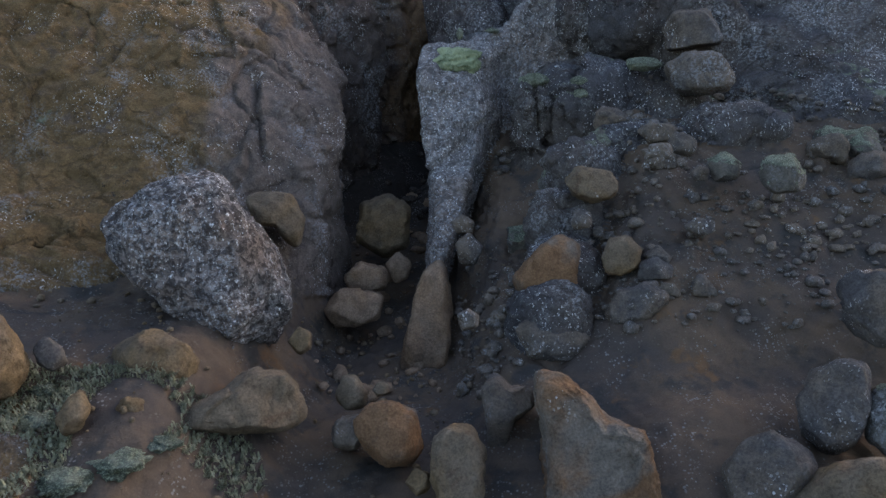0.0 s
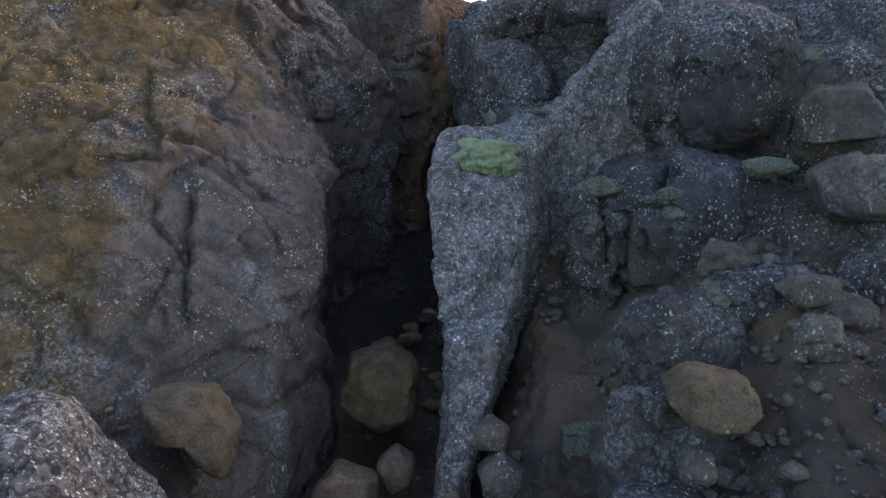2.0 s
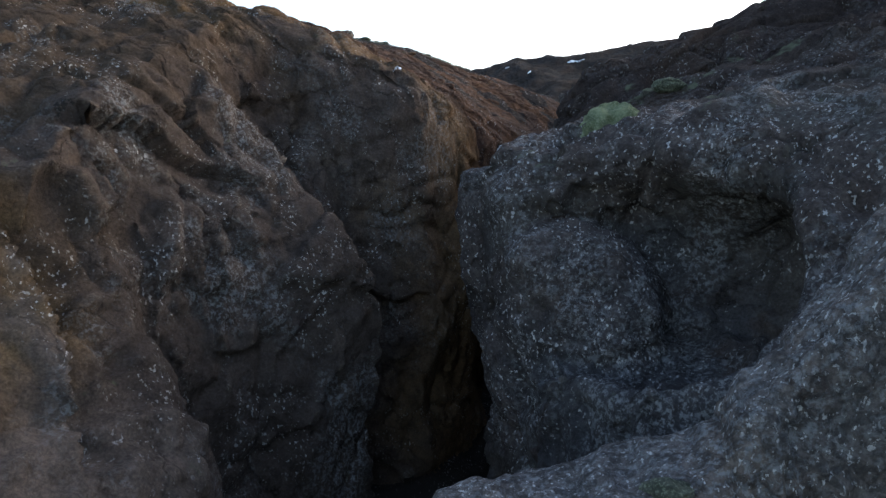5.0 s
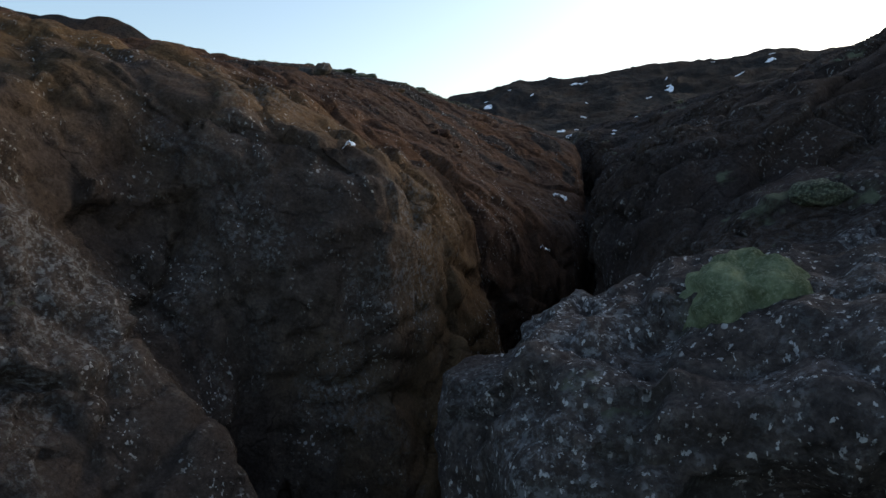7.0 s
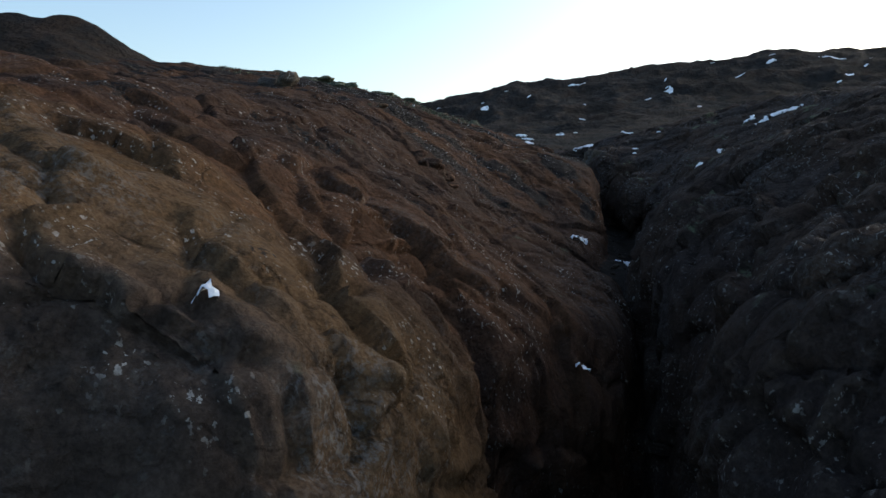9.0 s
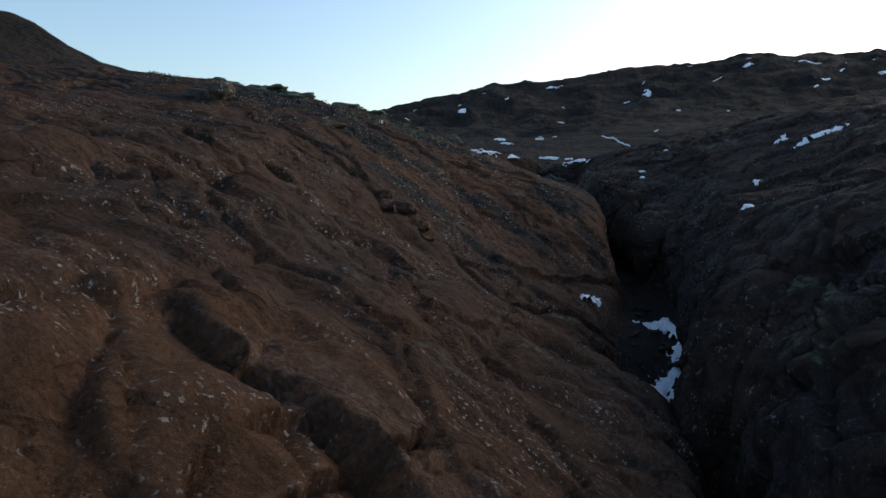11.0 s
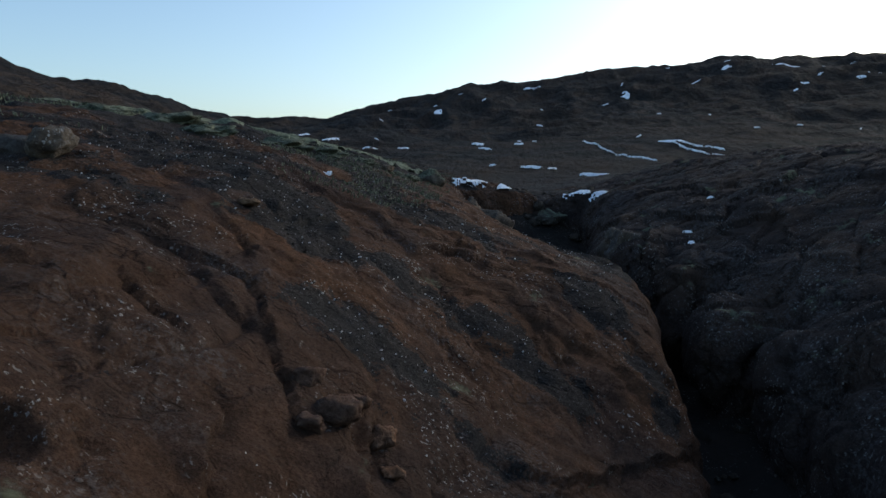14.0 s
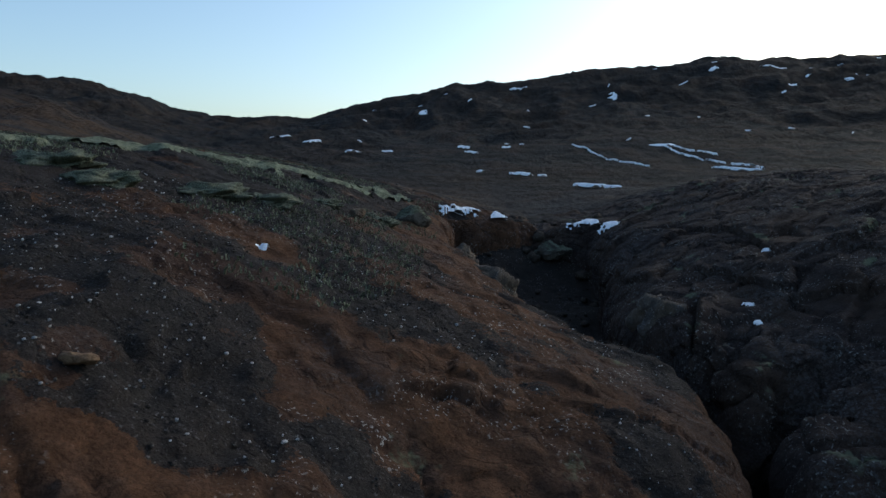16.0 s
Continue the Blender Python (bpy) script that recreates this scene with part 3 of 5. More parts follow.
# joints and ledges of the west cliff, its back wall, the brown slope and the east flank
crease(0.45, 0.4, (-2.13, 11.89, 3.76), (-2.46, 12.21, 4.21), (-2.84, 12.48, 4.62), (-3.33, 12.58, 5.00))
crease(0.09, 0.3, (-2.31, 11.13, 3.59), (-2.57, 11.49, 3.93), (-2.92, 11.49, 4.32), (-3.53, 11.67, 4.53))
crease(0.075, 0.25, (-3.02, 10.41, 3.74), (-2.78, 10.54, 3.63), (-2.49, 10.69, 3.45), (-2.13, 10.60, 3.19))
crease(0.09, 0.25, (-1.81, 10.10, 2.53), (-1.96, 10.26, 2.92), (-2.34, 10.44, 3.27), (-2.72, 10.56, 3.61))
crease(0.09, 0.3, (-1.52, 10.79, 2.56), (-1.78, 10.62, 2.91), (-2.11, 10.60, 3.19))
crease(0.105, 0.3, (-2.60, 10.20, 3.28), (-2.56, 9.83, 2.87), (-2.36, 9.36, 2.57), (-2.34, 9.17, 2.19))
crease(0.075, 0.25, (-1.93, 9.56, 2.25), (-2.08, 9.99, 2.47), (-2.16, 9.90, 2.77))
crease(0.09, 0.3, (-2.59, 9.49, 2.56), (-2.62, 9.18, 2.45), (-2.63, 8.94, 2.27))
crease(0.075, 0.2, (-3.52, 9.99, 3.57), (-3.14, 9.96, 3.58), (-2.85, 10.07, 3.52), (-2.72, 10.33, 3.56))
crease(0.06, 0.2, (-3.25, 10.81, 4.13), (-3.07, 11.06, 4.14), (-2.85, 11.29, 3.98), (-2.43, 11.04, 3.73))
crease(0.075, 0.25, (-2.88, 9.95, 3.16), (-2.85, 9.71, 2.98), (-2.63, 9.68, 2.71), (-2.48, 9.51, 2.58))
crease(0.075, 0.2, (-3.59, 11.47, 4.35), (-3.25, 10.66, 3.96), (-2.86, 10.09, 3.56))
crease(0.045, 0.2, (-4.24, 11.10, 4.27), (-3.72, 11.04, 4.29), (-3.55, 11.45, 4.33))
crease(0.15, 0.3, (-2.59, 13.04, 4.62), (-2.83, 13.42, 5.09), (-2.95, 13.42, 5.39))
crease(0.13, 0.3, (-3.18, 13.35, 5.72), (-2.83, 13.77, 5.68), (-2.59, 14.32, 5.33), (-2.15, 14.62, 5.17))
crease(0.12, 0.25, (-2.41, 13.92, 4.42), (-2.50, 14.08, 4.97), (-2.67, 14.07, 5.27))
crease(0.1, 0.2, (-1.43, 14.81, 4.13), (-1.32, 16.07, 3.80), (-0.86, 16.23, 3.78))
crease(0.1, 0.2, (-2.09, 14.98, 5.27), (-2.24, 15.77, 5.53), (-2.31, 15.96, 5.99))
crease(0.08, 0.2, (-2.78, 14.86, 6.12), (-2.64, 14.44, 5.70), (-2.48, 14.47, 5.38))
crease(0.1, 0.25, (-2.73, 15.40, 5.83), (-2.66, 15.59, 5.90), (-2.57, 15.75, 5.98))
crease(0.08, 0.2, (-2.23, 15.75, 5.45), (-2.44, 15.69, 5.67), (-2.56, 15.67, 5.95))
crease(0.045, 0.17, (-2.17, 15.99, 6.01), (-2.11, 15.93, 5.79), (-2.08, 15.87, 5.61))
crease(0.054, 0.21, (-2.54, 15.98, 6.34), (-2.21, 16.01, 6.24))
crease(0.034, 0.33, (-1.17, 16.57, 6.26), (-1.00, 16.32, 5.99), (-0.95, 16.21, 5.58), (-1.07, 16.20, 5.27))
crease(0.054, 0.21, (-1.50, 16.28, 6.22), (-1.34, 16.57, 6.27), (-1.11, 16.44, 6.18), (-0.95, 16.44, 5.99))
crease(0.034, 0.27, (-2.65, 17.36, 6.96), (-2.13, 16.22, 6.61), (-2.26, 16.05, 6.30))
crease(0.034, 0.4, (-4.01, 17.10, 7.37), (-3.33, 16.12, 6.92), (-2.88, 15.77, 6.61), (-2.62, 15.88, 6.55))
crease(0.056, 0.4, (-2.60, 17.77, 7.03), (-2.43, 17.73, 6.94), (-2.20, 17.74, 6.81), (-2.01, 17.70, 6.72))
crease(0.06, 0.3, (-2.80, 18.82, 7.09), (-2.40, 18.60, 6.94), (-2.07, 18.58, 6.78), (-1.95, 18.64, 6.72))
crease(0.034, 0.33, (-1.94, 16.82, 6.59), (-1.83, 16.85, 6.56), (-1.65, 16.81, 6.48), (-1.49, 16.78, 6.35))
crease(0.041, 0.4, (-1.67, 17.14, 6.48), (-1.46, 16.85, 6.40), (-1.18, 16.73, 6.28), (-0.98, 16.67, 6.13))
crease(0.06, 0.3, (-1.49, 18.38, 6.39), (-1.70, 18.54, 6.58), (-1.95, 18.64, 6.72))
crease(0.044, 0.4, (-0.92, 16.80, 6.06), (-0.96, 16.73, 6.14), (-1.14, 16.90, 6.27), (-1.35, 17.01, 6.41))
crease(0.078, 0.3, (-1.44, 18.16, 6.37), (-1.06, 17.41, 6.21), (-0.80, 17.13, 6.03), (-0.63, 17.27, 5.75))
crease(0.09, 0.3, (-1.31, 18.45, 6.25), (-1.30, 18.57, 6.34), (-1.36, 18.88, 6.44))
crease(0.06, 0.3, (-1.30, 18.94, 6.42), (-1.15, 19.36, 6.27), (-0.80, 19.22, 6.05), (-0.49, 19.21, 5.85))
crease(0.063, 0.24, (-1.94, 16.50, 6.49), (-1.70, 16.43, 6.41), (-1.48, 16.38, 6.35), (-1.44, 16.34, 6.27))
crease(0.063, 0.21, (-1.48, 16.28, 6.22), (-1.34, 16.38, 6.27), (-1.15, 16.42, 6.19), (-0.99, 16.47, 6.06))
crease(0.034, 0.33, (-0.95, 16.68, 6.05), (-0.82, 16.80, 5.98), (-0.69, 17.02, 5.78), (-0.54, 17.24, 5.46))
crease(0.067, 0.14, (-0.95, 16.49, 6.02), (-0.93, 16.39, 5.92), (-0.95, 16.39, 5.78))
crease(0.06, 0.3, (-1.80, 19.60, 6.68), (-1.50, 19.46, 6.56), (-1.24, 19.42, 6.37))
crease(0.036, 0.16, (-3.01, 25.32, 7.74), (-2.19, 25.27, 7.41), (-1.63, 24.10, 6.82))
crease(0.036, 0.16, (-2.73, 20.64, 7.31), (-2.35, 20.62, 7.14), (-2.10, 20.64, 6.94))
crease(0.029, 0.16, (-3.92, 20.06, 7.65), (-4.84, 22.46, 7.84), (-3.58, 20.84, 7.47))
crease(0.072, 0.3, (-1.17, 18.70, 6.29), (-0.97, 19.27, 6.12), (-0.70, 19.01, 5.96), (-0.57, 18.72, 5.79))
crease(0.036, 0.16, (-1.49, 22.37, 6.67), (-0.94, 21.41, 6.33), (-0.49, 21.74, 6.07))
crease(0.044, 0.16, (-0.89, 24.23, 6.26), (0.01, 25.26, 5.99), (1.11, 26.57, 5.76))
crease(0.044, 0.16, (0.60, 24.95, 5.50), (0.08, 24.54, 5.75), (-0.60, 21.60, 6.20))
crease(0.036, 0.16, (-0.16, 25.28, 6.12), (-0.63, 26.05, 6.55), (-1.19, 27.28, 7.16))
crease(0.051, 0.16, (-3.43, 23.36, 7.63), (-2.87, 22.65, 7.49), (-2.65, 22.53, 7.36))
crease(0.036, 0.16, (-2.68, 21.69, 7.33), (-2.57, 21.73, 7.28), (-2.51, 21.87, 7.24))
crease(0.044, 0.16, (-2.52, 21.69, 7.18), (-2.15, 21.38, 7.13), (-2.05, 21.39, 7.07))
crease(0.051, 0.16, (-1.15, 21.47, 6.42), (-1.30, 21.73, 6.53), (-1.59, 22.17, 6.65), (-1.79, 22.28, 6.85), (-2.05, 22.51, 7.02))
crease(0.036, 0.16, (-1.84, 21.89, 6.73), (-1.75, 22.03, 6.67), (-1.60, 22.10, 6.63))
crease(0.044, 0.16, (-2.78, 24.60, 7.58), (-2.51, 24.37, 7.35), (-2.24, 24.21, 7.23))
crease(0.051, 0.16, (-1.24, 23.97, 6.56), (-1.33, 24.64, 6.71))
crease(0.044, 0.16, (-1.44, 22.68, 6.70), (-1.76, 23.17, 6.80), (-1.96, 23.82, 7.01), (-2.12, 23.96, 7.12))
crease(0.044, 0.16, (-1.46, 22.23, 6.57), (-1.30, 22.25, 6.54), (-1.15, 22.07, 6.46))
crease(0.048, 0.16, (-0.98, 24.44, 6.32), (-0.68, 24.19, 6.11), (-0.48, 23.98, 5.89), (0.08, 24.51, 5.74), (0.63, 24.92, 5.45), (0.96, 24.99, 5.16))
crease(0.029, 0.16, (-1.19, 22.98, 6.49), (-1.03, 23.63, 6.31), (-0.84, 23.90, 6.19))
crease(0.036, 0.16, (-0.86, 25.72, 6.54), (-0.94, 26.11, 6.78), (-1.11, 27.11, 7.01))
crease(0.051, 0.16, (-0.53, 25.01, 6.19), (-0.11, 25.19, 6.07), (0.55, 26.03, 5.84), (1.30, 26.70, 5.67))
crease(0.036, 0.16, (-0.55, 22.03, 6.17), (-0.66, 22.46, 6.16), (-0.80, 22.77, 6.21))
crease(0.029, 0.16, (0.36, 26.96, 6.49), (0.12, 27.27, 6.72), (-0.21, 27.70, 6.96))
crease(0.029, 0.16, (-0.34, 27.99, 7.16), (0.49, 28.17, 6.93), (1.08, 28.08, 6.63))
crease(0.026, 0.16, (-1.36, 27.45, 7.34), (-1.06, 27.67, 7.27), (-0.78, 27.72, 7.10), (-0.64, 27.71, 7.08))
crease(0.036, 0.16, (-0.34, 27.36, 6.93), (-0.37, 27.84, 7.10), (-0.45, 28.44, 7.23))
crease(0.022, 0.16, (-0.99, 26.99, 6.99), (-0.56, 27.25, 6.94))
crease(0.044, 0.16, (-0.92, 25.77, 6.59), (-0.99, 26.04, 6.71), (-1.10, 26.17, 6.85))
crease(0.029, 0.16, (0.69, 27.54, 6.61), (0.93, 27.27, 6.34), (1.15, 27.12, 6.09))
crease(0.029, 0.16, (-0.23, 27.12, 6.78), (-0.06, 26.80, 6.56), (0.07, 26.63, 6.43))
crease(0.12, 0.12, (2.82, 10.37, 3.35), (2.60, 10.44, 3.37), (2.20, 10.23, 3.51), (1.85, 10.09, 3.56))
crease(0.22, 0.3, (2.37, 11.13, 4.67), (2.35, 11.17, 4.27), (2.20, 10.95, 3.76), (1.87, 10.11, 3.60))
crease(0.18, 0.3, (1.69, 10.13, 3.42), (1.48, 10.05, 3.14), (1.45, 10.08, 2.76), (1.58, 10.20, 2.25))
crease(0.1, 0.3, (1.23, 10.83, 2.91), (1.35, 10.89, 2.31), (1.47, 10.35, 2.13))
crease(0.08, 0.1, (1.61, 10.06, 2.81), (1.72, 10.08, 2.60), (1.90, 10.11, 2.39))
crease(0.08, 0.2, (1.75, 9.93, 3.14), (1.99, 9.97, 3.11), (2.08, 9.96, 3.00))
crease(0.06, 0.15, (1.24, 11.63, 3.57), (1.38, 11.74, 4.01), (1.45, 11.66, 4.46))
crease(0.15, 0.3, (2.35, 20.97, 6.75), (2.04, 21.18, 6.54), (1.60, 20.00, 6.18), (1.38, 19.24, 5.71))
crease(0.15, 0.3, (2.01, 22.09, 6.50), (1.41, 21.03, 6.24), (1.21, 20.79, 5.85))
crease(0.12, 0.3, (2.68, 20.49, 6.92), (2.01, 19.79, 6.57), (1.74, 19.39, 6.24))
crease(0.1, 0.3, (2.75, 27.25, 6.72), (3.53, 27.32, 7.11), (4.43, 26.50, 7.53), (4.96, 25.21, 7.74))
crease(0.1, 0.3, (2.00, 22.08, 6.58), (2.38, 21.58, 6.86), (3.31, 21.77, 7.22))
crease(0.15, 0.3, (2.45, 27.68, 6.41), (2.15, 28.23, 5.85), (2.08, 28.38, 5.28))
crease(0.12, 0.3, (2.00, 19.48, 6.38), (1.58, 19.13, 6.04), (1.29, 18.51, 5.73))
crease(0.2, 0.3, (2.07, 31.59, 7.25), (1.60, 30.55, 6.95), (1.50, 30.39, 6.51))
crease(0.2, 0.3, (2.20, 30.39, 7.05), (1.89, 30.14, 6.82), (1.84, 30.11, 6.36))
crease(0.2, 0.3, (2.89, 29.60, 6.98), (2.35, 29.31, 6.65), (2.21, 29.34, 6.06))
crease(0.08, 0.25, (2.93, 35.66, 7.74), (3.36, 34.00, 7.83), (3.28, 32.47, 7.69))
crease(0.08, 0.25, (2.77, 31.01, 7.29), (3.29, 30.96, 7.49), (3.55, 30.52, 7.53))
crease(0.08, 0.25, (3.20, 31.98, 7.61), (3.82, 32.00, 7.82), (4.06, 31.40, 7.82))
crease(0.08, 0.25, (2.37, 32.79, 7.42), (2.69, 31.73, 7.43), (2.90, 31.30, 7.43))


def carve(verts, normals, bent):
    """How far all creases lower the skin at each point."""
    out = np.zeros(len(verts), np.float32)
    for drop, reach, points in CREASES:
        far = 2.0 * reach
        near = np.nonzero(((verts > points.min(0) - far) & (verts < points.max(0) + far)).all(1))[0]
        p, n = bent[near], normals[near]
        best = np.full(len(near), 9.0)
        side, taper = best * 0, best * 0
        for k, (a, b) in enumerate(zip(points[:-1], points[1:])):
            way = b - a
            size = np.linalg.norm(way)
            way = way / size
            t = (p - a) @ way
            gap = p - a - np.clip(t, 0, size)[:, None] * way
            d = np.linalg.norm(gap, axis=1)
            w = (gap * np.cross(way, n)).sum(1)
            edge = np.ones(len(near))
            if k == 0:
                edge = edge * smooth_step(t, -0.1, 0.18)
            if k == len(points) - 2:
                edge = edge * smooth_step(size - t, -0.1, 0.18)
            take = d < best
            best, side, taper = np.where(take, d, best), np.where(take, w, side), np.where(take, edge, taper)
        fade = taper * (1 - smooth_step(best, 1.4 * reach, far))
        depth = fade * drop * np.where(side > 0, np.exp(-side / reach) + 0.5 * np.exp(-side / 0.03), -0.22 * np.exp(np.minimum(side, 0) / (0.5 * reach)))
        out[near] = np.where(depth > 0, np.maximum(out[near], depth) + 0.25 * np.minimum(np.maximum(out[near], 0), depth), out[near] + depth)
    return out


def weather(verts, normals, kind):
    """How far the bare rock bulges, steps or is cracked at each point of the skin, in metres."""
    y = verts[:, 1]
    rocky = (kind != 0).astype(np.float32)
    up = smooth_step(y, 14.0, 17.0)
    grainy = fractal(verts * 7.5, 3, 31)
    out = 0.04 * fractal(verts * 1.9, 3, 21) + (0.02 - 0.008 * up) * grainy
    wave = np.stack([fractal(verts * 0.8, 2, k) for k in (41, 43, 45)], 1)
    bent = verts + 0.2 * wave + 0.025 * np.stack([value_noise(verts * 6, k) for k in (47, 48, 49)], 1)
    some = smooth_step(value_noise(verts * 0.8, 55), -0.2, 0.4)
    other = smooth_step(value_noise(verts * 0.7 + 31, 56), -0.2, 0.4)
    # in front: upright ribs and a few long creases
    ribs = 0.16 * (steps((bent[:, 0] * 0.9 - bent[:, 1] * 0.35 - bent[:, 2] * 0.28) / 0.62, 0.16) - 0.5) * (0.35 + 0.65 * some)
    ribs += 0.10 * (steps((bent[:, 2] + 0.35 * bent[:, 0]) / 0.95 + 0.3, 0.1) - 0.5) * other
    crease = np.abs(value_noise(verts * (1.3, 1.3, 0.6) + 5, 61))
    ribs -= 0.13 * np.exp(-crease / 0.05)
    # further up: slabs stepping down the flanks, mirrored across the ravine
    across = np.where(kind == 2, -0.62, 0.5) * bent[:, 0] + 0.85 * bent[:, 1] + 0.15 * bent[:, 2]
    across = across + 0.55 * wave[:, 1] + 0.5 * wave[:, 2]
    late = 1 - 0.45 * smooth_step(y, 18, 22)
    slabs = 0.12 * late * (steps(across / 1.25, 0.09) - 0.5) * some + 0.06 * late * (steps(across / 0.47 + 0.8 * wave[:, 0], 0.12) - 0.5) * other
    along = np.where(kind == 2, -0.8, 0.8) * bent[:, 0] - 0.5 * bent[:, 1] - 0.5 * bent[:, 2]
    slabs += 0.08 * late * (steps(-along / 1.3 + 0.7 * wave[:, 0], 0.06) - 0.5) * smooth_step(value_noise(verts * 0.9 + 11, 58), 0.0, 0.3)
    # long rounded pillows between sharp joints, lying down the flanks
    side = np.where(kind == 2, -1.0, 1.0)
    long_way = side * 0.8 * bent[:, 0] - 0.5 * bent[:, 1] - 0.35 * bent[:, 2]
    short_way = side * 0.5 * bent[:, 0] + 0.85 * bent[:, 1] + 0.1 * bent[:, 2]
    deep_way = -side * 0.25 * bent[:, 0] + 0.1 * bent[:, 1] + 0.95 * bent[:, 2]
    one, two, who, tilt = cells(np.stack([long_way / 1.7, short_way / 0.55, deep_way / 0.8], 1) + 4, 22)
    pillow = 0.13 * (who - 0.5) + 0.1 * tilt + 0.015 * (0.6 - np.minimum(one, 1) ** 2) - 0.07 * np.exp(-(two - one) / 0.05)
    slabs += np.where(kind == 1, 1.0 - 0.65 * smooth_step(y, 20.5, 24.5), 1.3 - 0.5 * smooth_step(y, 22, 26)) * pillow
    one, two, who, tilt = cells(np.stack([long_way / 1.4, (0.75 * short_way + 0.4 * bent[:, 2]) / 0.8, deep_way / 0.8], 1) + 14, 27)
    ribs += 0.8 * (0.16 * (who - 0.5) + 0.12 * tilt - 0.08 * np.exp(-(two - one) / 0.05))
    crease = np.abs(value_noise(verts * (0.7, 1.1, 0.9) + 15, 63))
    slabs -= 0.06 * np.exp(-crease / 0.02)
    crop = smooth_step(value_noise(verts * 0.9 + 3, 59), -0.1, 0.3) * smooth_step(verts[:, 0], 0.3, 0.9) * smooth_step(y, 5.8, 7.0) * (y < 12)
    rocky = np.where(kind == 3, 0.45, np.where(kind == 0, 0.75 * crop, rocky))
    calm = np.where((kind == 2) & (y < 13.2), 0.25, np.where(kind == 1, 0.5, 0.6))
    out += rocky * (calm * ribs * (1 - up) + np.where(kind == 1, 0.6, 0.8) * slabs * up)
    out -= np.where(kind == 3, 0.5, 1.0) * carve(verts, normals, verts + 0.05 * np.stack([fractal(verts * 3.1, 2, k) for k in (36, 37, 38)], 1))
    # one clean split across the blade
    split = verts[:, 2] - 1.93 - 0.85 * (verts[:, 0] + 0.155)
    out -= np.where((kind == 3) & (y < 10.9), 0.13 * np.exp(-np.abs(split) / 0.04) - 0.05 * smooth_step(split, -0.05, 0.0), 0)
    # broken faces at two sizes
    one, two, who, tilt = cells(bent / (0.5, 0.5, 0.65) + 9, 8)
    out += rocky * (0.065 * tilt + 0.02 * (who - 0.5)) * (0.3 + 0.7 * other) * (1 - 0.3 * up - 0.5 * (1 - late) / 0.45) * np.where(calm < 0.3, 0.6, 1.0)
    one, two, who, tilt = cells(bent / (0.2, 0.2, 0.24) + 3, 12)
    out += (rocky * (0.022 - 0.01 * up) + 0.018) * (tilt + 0.4 * who - 0.2) * smooth_step(value_noise(verts * 1.3, 57), -0.3, 0.4)
    return out


def mesh_object(name, verts, quads, material, smooth=True, gravel=None):
    used = np.unique(quads)
    index = np.zeros(len(verts), np.int32)
    index[used] = np.arange(len(used))
    mesh = bpy.data.meshes.new(name)
    mesh.vertices.add(len(used))
    mesh.vertices.foreach_set("co", verts[used].astype(np.float32).ravel())
    mesh.loops.add(quads.size)
    mesh.loops.foreach_set("vertex_index", index[quads].ravel().astype(np.int32))
    mesh.polygons.add(len(quads))
    mesh.polygons.foreach_set("loop_start", np.arange(0, quads.size, quads.shape[1], dtype=np.int32))
    mesh.update(calc_edges=True)
    if smooth:
        mesh.polygons.foreach_set("use_smooth", np.ones(len(quads), bool))
    if gravel is not None:
        mesh.attributes.new("gravel", "FLOAT", "POINT").data.foreach_set("value", gravel[used].astype(np.float32))
    mesh.materials.append(material)
    return new(name, mesh)

# ---- the ground, the cliffs and the blade of rock ----
skin, faces = net(0.036, (-8, 2.6, -1.4), (8, 42.0, 10.2))
lie = normals_of(skin, faces)
near_mass = np.stack([np.concatenate(c) for c in zip(*[masses(c) for c in np.array_split(skin, 6)])])
kind = near_mass.argmin(0)
skin = skin + lie * weather(skin, lie, kind)[:, None]
edge = skin + 0.3 * np.stack([fractal(skin * 2.2, 3, k) for k in (5, 6, 7)], 1)
kind[(kind == 2) & (edge[:, 1] > 13.2) & (edge[:, 1] < 15.3) & (edge[:, 0] < 2.1) & (edge[:, 2] > 5.0 + 0.25 * (edge[:, 0] > 1.1)) & (edge[:, 2] < 5.75)] = 3
kind[(kind == 2) & (edge[:, 1] < 13.1) & (edge[:, 1] > 10.6) & (edge[:, 0] < 3.0) & (edge[:, 2] > 4.3)] = 5
kind[(kind == 3) & (skin[:, 1] > 12.6)] = 4
face_kind = kind[faces[:, 0]]
STRUCTURE = (
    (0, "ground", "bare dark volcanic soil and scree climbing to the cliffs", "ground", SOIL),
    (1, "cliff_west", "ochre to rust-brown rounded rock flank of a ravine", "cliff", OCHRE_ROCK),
    (2, "cliff_east", "dark grey lichen-spotted rock flank of a ravine", "cliff", GREY_ROCK),
    (3, "rock_buttress", "grey blade of rock crusted with white lichen", "rock", CRUSTED_ROCK),
    (4, "rock_ledge", "rounded rock over a hollow, crusted with white lichen", "rock", SPECKLED_ROCK),
    (5, "rock_shoulder", "dark rock shoulder specked with white lichen", "rock", SPECKLED_ROCK),
)
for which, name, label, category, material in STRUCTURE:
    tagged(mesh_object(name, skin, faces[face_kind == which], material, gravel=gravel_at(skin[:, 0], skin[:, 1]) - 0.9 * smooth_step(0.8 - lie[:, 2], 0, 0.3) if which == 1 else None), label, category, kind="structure")


